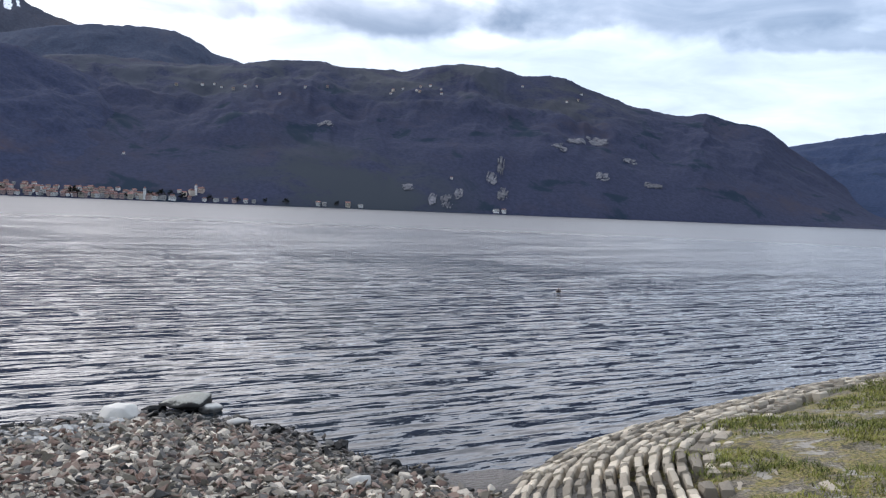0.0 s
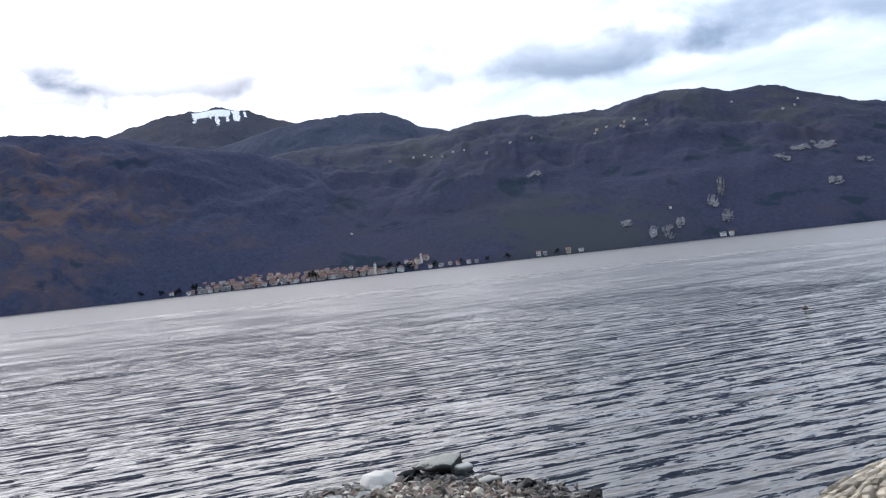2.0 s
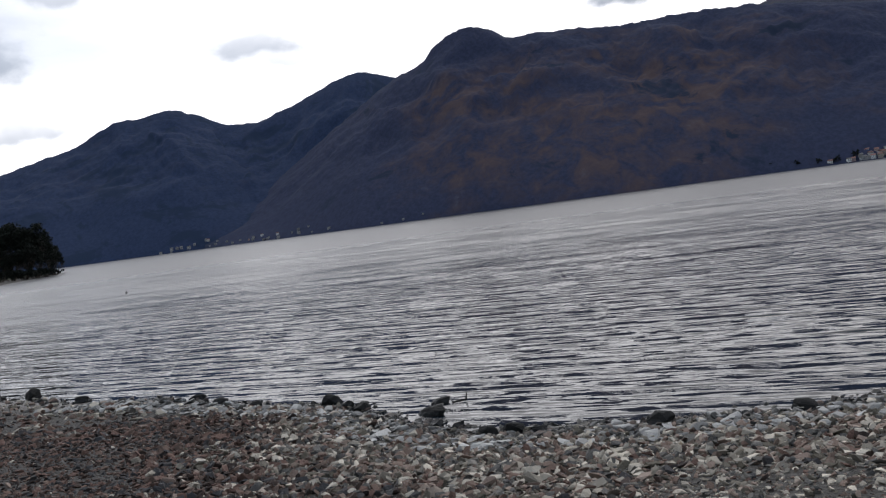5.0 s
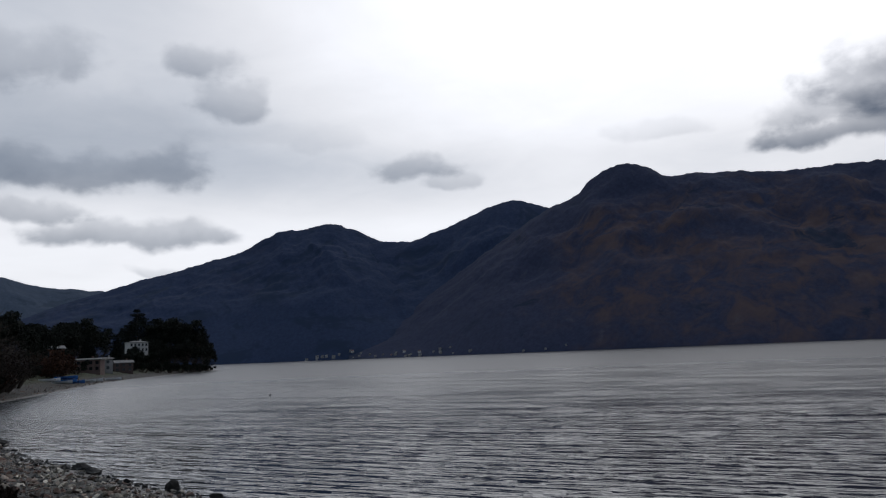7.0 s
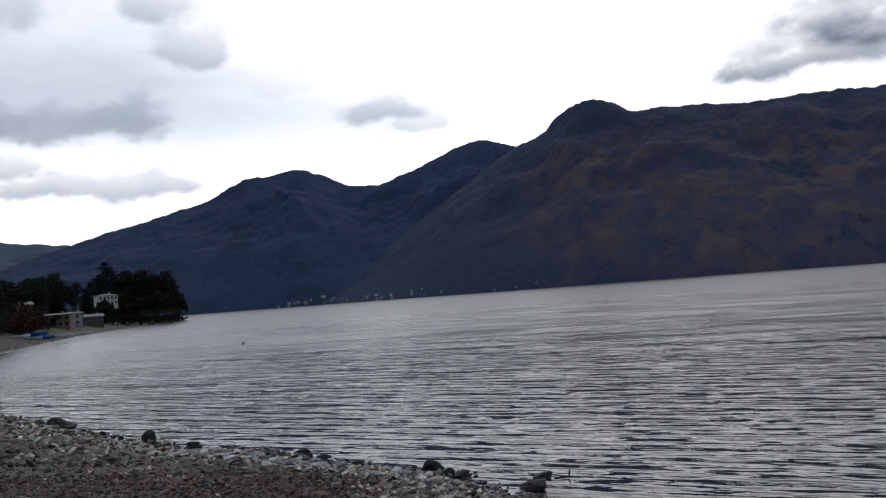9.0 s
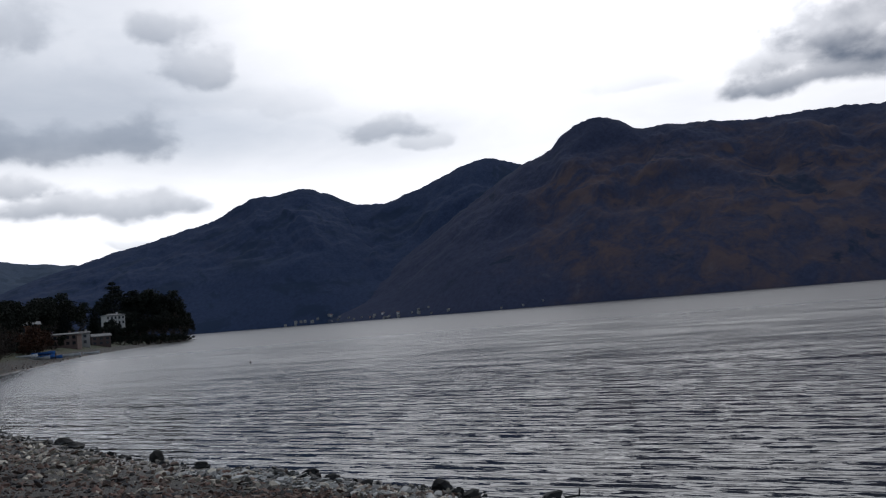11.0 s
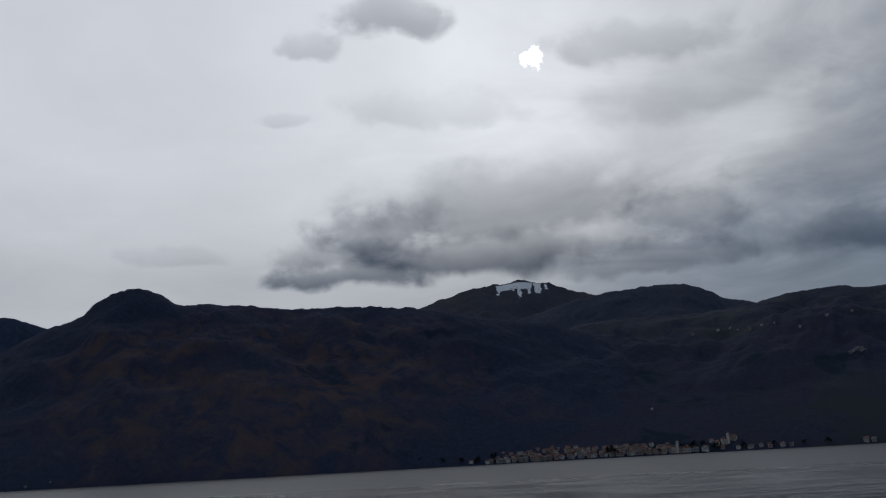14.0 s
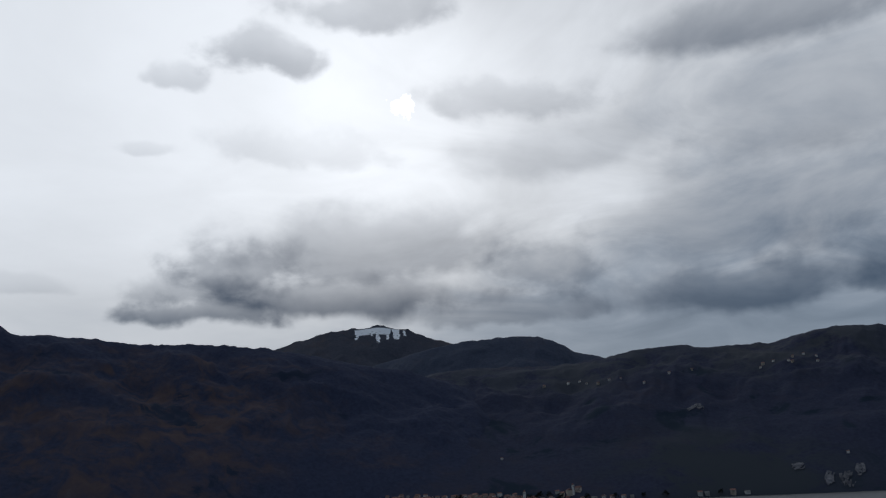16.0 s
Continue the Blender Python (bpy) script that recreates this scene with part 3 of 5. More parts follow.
SNOWY = Slope([(16, 8), (20, 9.5), (22.7, 10.05), (24.1, 10.5), (25.95, 11.05), (27.4, 11.23), (29.6, 11.03), (31.9, 10.55), (34.2, 9.8), (38, 8.5), (42, 7)],
              [(16, 3600), (42, 3600)], [(16, 4400), (42, 4400)], 83, 0.55, base=250)


def build_mountain(slope, az0, az1, mat, label, step=0.09, rows=110):
    A1 = np.arange(az0, az1, step)
    S1 = np.concatenate([np.linspace(0, 1.0, rows), [1.02, 1.05, 1.1, 1.2, 1.35]])
    S, A = np.meshgrid(S1, A1, indexing="ij")
    X, Y, Z = slope.place(A, S)
    ob = new("mountain", grid_mesh("mountain", X, Y, Z, mat))
    return tagged(ob, label, "mountain", kind="structure")


GROUND_SHEET = build_ground()
build_water()
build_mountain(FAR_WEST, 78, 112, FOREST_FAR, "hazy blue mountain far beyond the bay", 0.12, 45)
build_mountain(FAR_EAST, -48, -13, FOREST_BLUE, "dark wooded mountain far down the lake, tinted blue for haze", 0.1, 65)
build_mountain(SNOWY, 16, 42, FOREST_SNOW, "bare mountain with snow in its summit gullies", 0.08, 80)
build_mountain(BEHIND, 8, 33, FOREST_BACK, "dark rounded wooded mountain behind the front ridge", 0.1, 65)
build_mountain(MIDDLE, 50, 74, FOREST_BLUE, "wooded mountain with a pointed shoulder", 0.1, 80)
build_mountain(WEST, 60, 95, FOREST_BLUE, "dark wooded mountain across the lake, tinted blue for haze", 0.08, 90)
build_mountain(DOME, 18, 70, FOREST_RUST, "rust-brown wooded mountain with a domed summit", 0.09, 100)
MOUNT_FRONT = build_mountain(FRONT, -30, 38, FOREST_FRONT, "long wooded mountain, grey-blue with painted haze, with bare winter trees", 0.09, 100)

# ---------------------------------------------------------------- rock, stone and plant materials


def simple(name, a, b, scale, rough=0.9, relief=0.0, detail=5, spread=0.25, spec=0.3):
    """Two tones of one stuff, with grain, stains and a tone of its own for each piece."""
    mat, k, bsdf = material(name)
    tex = k.n("ShaderNodeTexCoord").outputs["Object"]
    g = k.noise(tex, scale, detail, 0.65, 0.3)
    st = k.noise(tex, scale * 0.13, 3, 0.6)
    col = k.mix(k.step(g, 0.3, 0.7), a, b)
    col = k.mix(k.step(st, 0.4, 0.7, 0.0, 0.45), col, tuple(v * 0.6 for v in a))
    geo = k.n("ShaderNodeNewGeometry").outputs["Random Per Island"]
    own = k.n("ShaderNodeObjectInfo").outputs["Random"]
    tone = k.m("FRACT", k.m("ADD", geo, own))
    gain = k.m("ADD", 1.0 - spread, k.m("MULTIPLY", tone, 2 * spread))
    v = k.v("SCALE", col)
    k.put(v.node.inputs["Scale"], gain)
    k.put(bsdf.inputs["Base Color"], v)
    bsdf.inputs["Roughness"].default_value = rough
    bsdf.inputs["Specular IOR Level"].default_value = spec
    if relief:
        bump(k, bsdf, g, relief)
    return mat


def stone(name, a, b, plain=False):
    """Shore stones: pale when dry, dark and glossy where the lake wets them."""
    mat, k, bsdf = material(name)
    p = coords(k)
    sep = k.n("ShaderNodeSeparateXYZ")
    k.put(sep.inputs[0], p)
    g = k.noise(p, 30.0, 5, 0.7)
    vein = k.noise(p, 7.0, 4, 0.6, 0.8)
    geo = k.n("ShaderNodeNewGeometry").outputs["Random Per Island"]
    own = k.n("ShaderNodeObjectInfo").outputs["Random"]
    tone = k.m("FRACT", k.m("ADD", geo, k.m("MULTIPLY", own, 7.3)))
    hue = k.m("FRACT", k.m("MULTIPLY", tone, 13.7))
    col = k.mix(k.m("POWER", tone, 1.3), a, b)
    if not plain:
        col = k.mix(k.step(hue, 0.62, 0.74, 0.0, 0.7), col, (0.18, 0.105, 0.080))
        col = k.mix(k.step(hue, 0.28, 0.16, 0.0, 0.8), col, (0.055, 0.056, 0.058))
    col = k.mix(k.step(g, 0.55, 0.75, 0.0, 0.35), col, tuple(v * 0.45 for v in a))
    col = k.mix(k.step(vein, 0.62, 0.68, 0.0, 0.0 if plain else 0.3), col, (0.5, 0.48, 0.44))
    edge = k.m("ADD", sep.outputs[2], k.m("MULTIPLY", k.m("SUBTRACT", k.noise(p, 0.8, 3), 0.5), 0.22))
    wet = k.step(edge, 0.15, 0.06)
    col = k.mix(k.m("MULTIPLY", wet, 0.86), col, (0.018, 0.018, 0.017))
    k.put(bsdf.inputs["Base Color"], col)
    k.put(bsdf.inputs["Roughness"], k.m("SUBTRACT", 0.88, k.m("MULTIPLY", wet, 0.4)))
    bsdf.inputs["Specular IOR Level"].default_value = 0.3
    bump(k, bsdf, k.m("ADD", g, vein), 0.02, 0.8)
    return mat


STONE_PALE = stone("pale_stone", (0.080, 0.068, 0.048), (0.74, 0.655, 0.53))
STONE_BROWN = stone("brown_stone", (0.016, 0.010, 0.008), (0.165, 0.112, 0.086))
STONE_RIM = stone("grey_slab_stone", (0.15, 0.145, 0.135), (0.56, 0.54, 0.50), plain=True)
STONE_WHITE = stone("whitish_stone", (0.54, 0.51, 0.46), (0.66, 0.63, 0.57), plain=True)
STONE_DARK = stone("dark_weedy_stone", (0.007, 0.007, 0.006), (0.020, 0.019, 0.017), plain=True)
COURSE = stone("pitching_stone", (0.17, 0.145, 0.11), (0.60, 0.52, 0.40), plain=True)
CLIFF = simple("bare_cliff", (0.055, 0.058, 0.075), (0.19, 0.185, 0.195), 0.09, relief=0.6)
BARK = simple("bark", (0.035, 0.028, 0.022), (0.075, 0.06, 0.045), 3.0, relief=0.03)
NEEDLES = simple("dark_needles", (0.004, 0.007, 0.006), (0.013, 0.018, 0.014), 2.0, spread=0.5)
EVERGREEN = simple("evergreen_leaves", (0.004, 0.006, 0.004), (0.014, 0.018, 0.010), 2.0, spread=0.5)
TWIGS = simple("bare_twigs", (0.013, 0.009, 0.007), (0.034, 0.021, 0.015), 2.0, spread=0.5)
RUSSET = simple("russet_leaves", (0.030, 0.013, 0.008), (0.075, 0.030, 0.014), 2.0, spread=0.5)
GRASS = simple("winter_grass", (0.075, 0.095, 0.016), (0.27, 0.26, 0.06), 1.2, spread=0.6)
PLASTER_WHITE = simple("white_plaster", (0.62, 0.60, 0.56), (0.78, 0.76, 0.72), 0.4)
PLASTER_CREAM = simple("cream_plaster", (0.44, 0.38, 0.30), (0.54, 0.48, 0.40), 0.4)
PLASTER_PINK = simple("pink_plaster", (0.40, 0.28, 0.25), (0.54, 0.41, 0.37), 0.4)
PLASTER_OCHRE = simple("ochre_plaster", (0.44, 0.35, 0.29), (0.58, 0.48, 0.42), 0.4)
PLASTER_GREY = simple("grey_plaster", (0.28, 0.27, 0.26), (0.40, 0.38, 0.36), 0.4)
PLASTER_OFF = simple("weathered_white_plaster", (0.40, 0.385, 0.36), (0.55, 0.53, 0.50), 0.4)
PLASTER_DULL = simple("dull_pink_plaster", (0.11, 0.075, 0.068), (0.17, 0.12, 0.105), 0.4)
WALL_RUST = simple("rust_red_plaster", (0.10, 0.045, 0.028), (0.15, 0.07, 0.042), 0.4)
ROOF_TILE = simple("clay_roof_tiles", (0.15, 0.075, 0.062), (0.27, 0.145, 0.12), 1.5, spread=0.3)
ROOF_GREY = simple("grey_roof_slabs", (0.13, 0.125, 0.12), (0.24, 0.23, 0.22), 1.5, spread=0.3)
GLASS_DARK = simple("dark_window_glass", (0.012, 0.014, 0.018), (0.03, 0.033, 0.04), 1.0, rough=0.15, spec=0.6)
SHUTTER = simple("dark_wood", (0.04, 0.028, 0.02), (0.08, 0.055, 0.04), 2.0)
BOAT_BLUE = simple("blue_boat_paint", (0.02, 0.09, 0.30), (0.04, 0.15, 0.42), 3.0, rough=0.4)
BOAT_WHITE = simple("white_boat_paint", (0.55, 0.56, 0.57), (0.72, 0.72, 0.72), 3.0, rough=0.4)
BUOY_RED = simple("dark_buoy_plastic", (0.02, 0.012, 0.012), (0.04, 0.02, 0.018), 5.0, rough=0.5)


def make_bank():
    """Mossy winter grass between half-buried stones, on the mound."""
    mat, k, bsdf = material("mossy_bank")
    p = coords(k)
    a = k.noise(p, 1.6, 6, 0.7, 0.5)
    b = k.noise(p, 9.0, 5, 0.7)
    fleck = k.noise(p, 22.0, 5, 0.75)
    grass = k.mix(k.step(fleck, 0.3, 0.7), (0.022, 0.024, 0.008), (0.30, 0.26, 0.065))
    soil = k.mix(k.step(fleck, 0.3, 0.7), (0.030, 0.024, 0.016), (0.25, 0.21, 0.15))
    dead = k.mix(k.step(fleck, 0.3, 0.7), (0.06, 0.042, 0.018), (0.36, 0.27, 0.12))
    grass = k.mix(k.step(b, 0.42, 0.62, 0.0, 0.85), grass, dead)
    slab = k.noise(k.v("ADD", p, (7.0, 2.0, 0.0)), 2.3, 5, 0.62, 0.4)
    col = k.mix(k.step(a, 0.44, 0.54), soil, grass)
    col = k.mix(k.step(slab, 0.56, 0.64), col, k.mix(fleck, (0.15, 0.14, 0.12), (0.46, 0.42, 0.36)))
    col = k.mix(k.step(slab, 0.42, 0.34, 0.0, 0.8), col, (0.028, 0.024, 0.014))
    k.put(bsdf.inputs["Base Color"], col)
    bsdf.inputs["Roughness"].default_value = 0.95
    bump(k, bsdf, b, 0.07)
    return mat


BANK = make_bank()

# ---------------------------------------------------------------- building helpers


def bm_mesh(name, bm, mat, smooth=False):
    me = bpy.data.meshes.new(name)
    bmesh.ops.recalc_face_normals(bm, faces=bm.faces)
    bm.to_mesh(me)
    bm.free()
    if smooth:
        me.polygons.foreach_set("use_smooth", np.full(len(me.polygons), True))
    me.materials.append(mat)
    return me


def part(name, bm, mat, parent, label="", smooth=False):
    """Links a bmesh as one mesh object under a thing or a part."""
    ob = new(name, bm if isinstance(bm, bpy.types.Mesh) else bm_mesh(name, bm, mat, smooth))
    ob.parent = parent
    return tagged(ob, label)


def box(bm, x0, x1, y0, y1, z0, z1, taper=0.0):
    """A block; taper draws its top in."""
    v = []
    for z, t in ((z0, 0), (z1, taper)):
        for x, y in ((x0 + t, y0 + t), (x1 - t, y0 + t), (x1 - t, y1 - t), (x0 + t, y1 - t)):
            v.append(bm.verts.new((x, y, z)))
    for f in ((3, 2, 1, 0), (4, 5, 6, 7), (0, 1, 5, 4), (1, 2, 6, 5), (2, 3, 7, 6), (3, 0, 4, 7)):
        bm.faces.new([v[i] for i in f])


def boxed(*args, **kw):
    bm = bmesh.new()
    box(bm, *args, **kw)
    return bm


def hull_stone(seed, points=15, flat=0.55, square=2.8):
    """An angular, slightly rounded stone about 2 across, as vertices and triangles."""
    rng = random.Random(seed)
    bm = bmesh.new()
    for _ in range(points):
        v = Vector((rng.gauss(0, 1), rng.gauss(0, 1), rng.gauss(0, 1))).normalized()
        s = (abs(v.x) ** square + abs(v.y) ** square + abs(v.z) ** square) ** (-1 / square)
        bm.verts.new((v.x * s, v.y * s * rng.uniform(0.7, 1.0), v.z * s * flat))
    out = bmesh.ops.convex_hull(bm, input=bm.verts)
    bmesh.ops.delete(bm, geom=[g for g in out["geom_interior"] if isinstance(g, bmesh.types.BMVert)], context="VERTS")
    bmesh.ops.triangulate(bm, faces=bm.faces)
    bm.verts.index_update()
    co = np.array([v.co[:] for v in bm.verts])
    tri = np.array([[v.index for v in f.verts] for f in bm.faces])
    bm.free()
    return co, tri


def rotations(rng, n, tilt):
    """n rotation matrices: any turn, a little tilt."""
    a, b, c = rng.uniform(0, math.tau, n), rng.normal(0, tilt, n), rng.normal(0, tilt, n)
    ca, sa, cb, sb, cc, sc = np.cos(a), np.sin(a), np.cos(b), np.sin(b), np.cos(c), np.sin(c)
    Z, O = np.zeros(n), np.ones(n)
    rz = np.array([[ca, -sa, Z], [sa, ca, Z], [Z, Z, O]]).transpose(2, 0, 1)
    rx = np.array([[O, Z, Z], [Z, cb, -sb], [Z, sb, cb]]).transpose(2, 0, 1)
    ry = np.array([[cc, Z, sc], [Z, O, Z], [-sc, Z, cc]]).transpose(2, 0, 1)
    return rx @ ry @ rz


def scatter(name, shapes, P, size, mat, rng, tilt=0.5, stretch=0.36):
    """Many pieces joined into one mesh."""
    cos, tris, base = [], [], 0
    pick = rng.integers(0, len(shapes), len(P))
    for i, (co, tri) in enumerate(shapes):
        sel = np.where(pick == i)[0]
        if not len(sel):
            continue
        M = rotations(rng, len(sel), tilt)
        sc = size[sel][:, None] * (1 + rng.uniform(-stretch, stretch, (len(sel), 3)))
        pts = np.einsum("nij,nvj->nvi", M, co[None] * sc[:, None, :]) + P[sel][:, None, :]
        cos.append(pts.reshape(-1, 3))
        tris.append((tri[None] + (np.arange(len(sel)) * len(co))[:, None, None]).reshape(-1, 3) + base)
        base += len(sel) * len(co)
    return quad_mesh(name, np.concatenate(cos), np.concatenate(tris), mat, smooth=False)


def ground_at(x, y):
    return float(ground_height(np.array([float(x)]), np.array([float(y)]))[0])


# ---------------------------------------------------------------- rocks along the waterline


def rugged(seed, sx, sy, sz, blocks=2):
    """A broken boulder: overlapping angular blocks with chipped edges."""
    rng = random.Random(seed)
    bm = bmesh.new()
    for b in range(blocks):
        co, tri = hull_stone(seed * 7 + b, 26, 1.0, 3.2)
        sc = 1.0 if b == 0 else rng.uniform(0.45, 0.7)
        off = (0, 0, 0) if b == 0 else (rng.uniform(-0.55, 0.55), rng.uniform(-0.4, 0.4), rng.uniform(-0.35, 0.25))
        m = Matrix.Rotation(rng.uniform(0, 6.28), 3, "Z")
        vs = []
        for c in co:
            v = m @ Vector(c) * sc + Vector(off)
            v *= 1 + 0.06 * noise.noise(v * 4 + Vector((seed, 0, 0)))
            vs.append(bm.verts.new((v.x * sx, v.y * sy, v.z * sz)))
        for t in tri:
            bm.faces.new([vs[i] for i in t])
    bmesh.ops.subdivide_edges(bm, edges=bm.edges, cuts=2, smooth=0.18, use_grid_fill=True)
    size = (sx + sy + sz) / 3
    for v in bm.verts:
        q = v.co / size
        n = noise.noise(q * 2.2 + Vector((seed, 1, 0))) * 0.09 + noise.noise(q * 6 + Vector((0, seed, 2))) * 0.045
        v.co += v.co.normalized() * n * size
    return bm


def boulder(x, y, sx, sy, sz, turn, mat, seed, label, rise=0.35, tip=0.0, blocks=2, group="rocks along the waterline", lean=0.0):
    ob = new("boulder", bm_mesh("boulder", rugged(seed, sx, sy, sz, blocks), mat, mat is not STONE_DARK))
    ob.matrix_world = pose(x, y, max(ground_at(x, y), -0.03) + sz * rise, tip, lean, turn)
    return tagged(ob, label, "boulder", group)


boulder(-4.85, 18.75, 0.26, 0.2, 0.13, 20, STONE_WHITE, 5, "small whitish boulder beside a long boulder", 0.6)
boulder(-6.34, 17.6, 0.42, 0.32, 0.22, 30, STONE_WHITE, 7, "whitish rounded boulder on the shingle point", 0.45, 0, 1)
boulder(-1.22, 13.71, 0.2, 0.16, 0.12, 40, STONE_WHITE, 9, "small white angular block on the shingle", 0.6)
boulder(-4.0, 17.6, 0.24, 0.2, 0.12, 15, STONE_WHITE, 11, "pale angular boulder on the shingle point", 0.5)


def capped_material():
    """Lake-worn rock, dry pale lichen on top; shade and wet painted dark elsewhere."""
    mat, k, bsdf = material("shade_sided_rock")
    p = coords(k)
    nrm = k.n("ShaderNodeSeparateXYZ")
    k.put(nrm.inputs[0], k.n("ShaderNodeNewGeometry").outputs["Normal"])
    g = k.noise(p, 18.0, 5, 0.7)
    dry = k.step(k.m("ADD", nrm.outputs[2], k.m("MULTIPLY", k.m("SUBTRACT", g, 0.5), 0.5)), 0.50, 0.72)
    # Near-black base paints the shadowed, wet undercut on faces turned from the sky.
    col = k.mix(g, (0.010, 0.010, 0.009), (0.035, 0.032, 0.028))
    col = k.mix(dry, col, k.mix(g, (0.24, 0.225, 0.18), (0.54, 0.52, 0.45)))
    k.put(bsdf.inputs["Base Color"], col)
    bsdf.inputs["Roughness"].default_value = 0.8
    bump(k, bsdf, g, 0.02, 0.8)
    return mat


def wedge_boulder(x, y, sx, sy, sz, turn):
    """A long boulder, thick at one end and thin at the other, undercut towards the water."""
    bm = rugged(13, sx, sy, sz, 1)
    for v in bm.verts:
        f = min(1.0, max(0.0, (v.co.x / sx + 1) / 2))
        v.co.z = v.co.z * (0.30 + 0.75 * f ** 0.8) + 0.10 * f * sz / 0.2
        if v.co.z < 0:
            v.co.x, v.co.y = v.co.x * 0.86, v.co.y * 0.7
    ob = new("boulder", bm_mesh("boulder", bm, capped_material(), True))
    ob.matrix_world = pose(x, y, max(ground_at(x, y), 0.0) + sz * 0.45, 0, 0, turn)
    return tagged(ob, "long boulder with pale lichened top and shade-dark sides by the water", "boulder", "rocks along the waterline")


wedge_boulder(-5.42, 18.85, 0.62, 0.36, 0.24, -6)
ROCKS_NEAR = [  # x, y, three half sizes, turn
    (-6.1, 18.75, 0.36, 0.2, 0.10, 10), (-17.0, 10.95, 0.46, 0.32, 0.18, 25), (-17.75, 11.75, 0.34, 0.22, 0.15, 60), (-17.4, 11.4, 0.22, 0.18, 0.10, 10), (-14.15, 10.35, 0.26, 0.22, 0.18, 0),
    (-13.76, 10.72, 0.30, 0.22, 0.19, 40), (-13.35, 11.0, 0.24, 0.18, 0.12, 15), (-11.58, 12.5, 0.36, 0.25, 0.22, 70), (-9.8, 14.5, 0.30, 0.22, 0.16, 20), (-4.02, 17.9, 0.30, 0.2, 0.12, 10),
    (-3.25, 17.15, 0.30, 0.2, 0.12, 50), (-1.77, 16.3, 0.20, 0.16, 0.14, 30), (-0.82, 15.3, 0.24, 0.2, 0.12, 0), (-0.3, 14.6, 0.22, 0.16, 0.10, 30), (-8.6, 16.6, 0.3, 0.2, 0.13, 0),
]
ROCKS_BEYOND = [
    (-20.8, 10.35, 0.36, 0.28, 0.24, 35), (-19.1, 10.3, 0.28, 0.22, 0.20, 80), (-19.9, 10.35, 0.24, 0.2, 0.14, 10), (-22.5, 9.0, 0.30, 0.24, 0.16, 10), (-34.0, 5.5, 0.44, 0.36, 0.34, 30),
    (-30.6, 6.4, 0.36, 0.3, 0.18, 0), (-43.8, 3.2, 0.6, 0.4, 0.24, 60), (-41.8, 3.5, 0.5, 0.4, 0.18, 20), (-62.5, -0.1, 0.9, 0.6, 0.3, 20), (-69.0, -1.1, 0.8, 0.6, 0.3, 70), (-26.0, 8.6, 0.34, 0.24, 0.16, 45),
    (-16.0, 10.4, 0.22, 0.18, 0.12, 0), (-24.6, 8.8, 0.28, 0.22, 0.14, 70),
]
for i, (x, y, sx, sy, sz, turn) in enumerate(ROCKS_NEAR + ROCKS_BEYOND):
    boulder(x, y, sx * 0.8, sy * 0.8, sz * 0.85, turn, STONE_DARK, 20 + i * 3, "dark wet weedy rock standing in the shallows", 0.42, (i * 37) % 23 - 11, 3, lean=(i * 53) % 25 - 12)

# ---------------------------------------------------------------- trees


def leaf_cloud(centres, radii, per, size, seed, flatten=0.7):
    """Small leaf clumps, two crossed faces each, round given centres."""
    rng = np.random.default_rng(seed)
    C, R = np.asarray(centres, float), np.asarray(radii, float)
    idx = np.repeat(np.arange(len(C)), per)
    v = rng.normal(size=(len(idx), 3))
    v /= np.linalg.norm(v, axis=1)[:, None]
    v *= (rng.uniform(0.25, 1.0, len(idx)) ** 0.6)[:, None]
    v[:, 2] *= flatten
    P = C[idx] + v * R[idx][:, None]
    n = len(P)
    u = rng.normal(size=(n, 3))
    u /= np.linalg.norm(u, axis=1)[:, None]
    w = np.cross(u, rng.normal(size=(n, 3)))
    w /= np.linalg.norm(w, axis=1)[:, None]
    s = size * rng.uniform(0.6, 1.5, n)[:, None]
    co = np.stack([P - u * s, P + w * s * 0.6, P + u * s, P - w * s * 0.6], 1).reshape(-1, 3)
    return co, np.arange(n * 4).reshape(n, 4)


def limb(bm, a, b, r0, r1, sides=6):
    """A tapered round branch from a to b."""
    a, b = Vector(a), Vector(b)
    q = (b - a).to_track_quat("Z", "Y")
    rings = []
    for p, r in ((a, r0), (a.lerp(b, 0.5), (r0 + r1) / 2), (b, r1)):
        rings.append([bm.verts.new(p + q @ Vector((math.cos(t) * r, math.sin(t) * r, 0))) for t in [math.tau * i / sides for i in range(sides)]])
    for lo, hi in zip(rings, rings[1:]):
        for i in range(sides):
            bm.faces.new((lo[i], lo[(i + 1) % sides], hi[(i + 1) % sides], hi[i]))
    bm.faces.new(rings[-1])


def grow(bm, rng, a, way, length, r, depth, tips):
    b = a + way * length
    limb(bm, a, b, r, r * 0.62, 5)
    if depth == 0:
        tips.append(b)
        return
    for _ in range(3 if depth > 1 else 4):
        side = Vector((rng.gauss(0, 1), rng.gauss(0, 1), rng.gauss(0.25, 0.7))).normalized()
        grow(bm, rng, a.lerp(b, rng.uniform(0.6, 1.0)), (way + side * 0.85).normalized(), length * rng.uniform(0.55, 0.75), r * 0.55, depth - 1, tips)


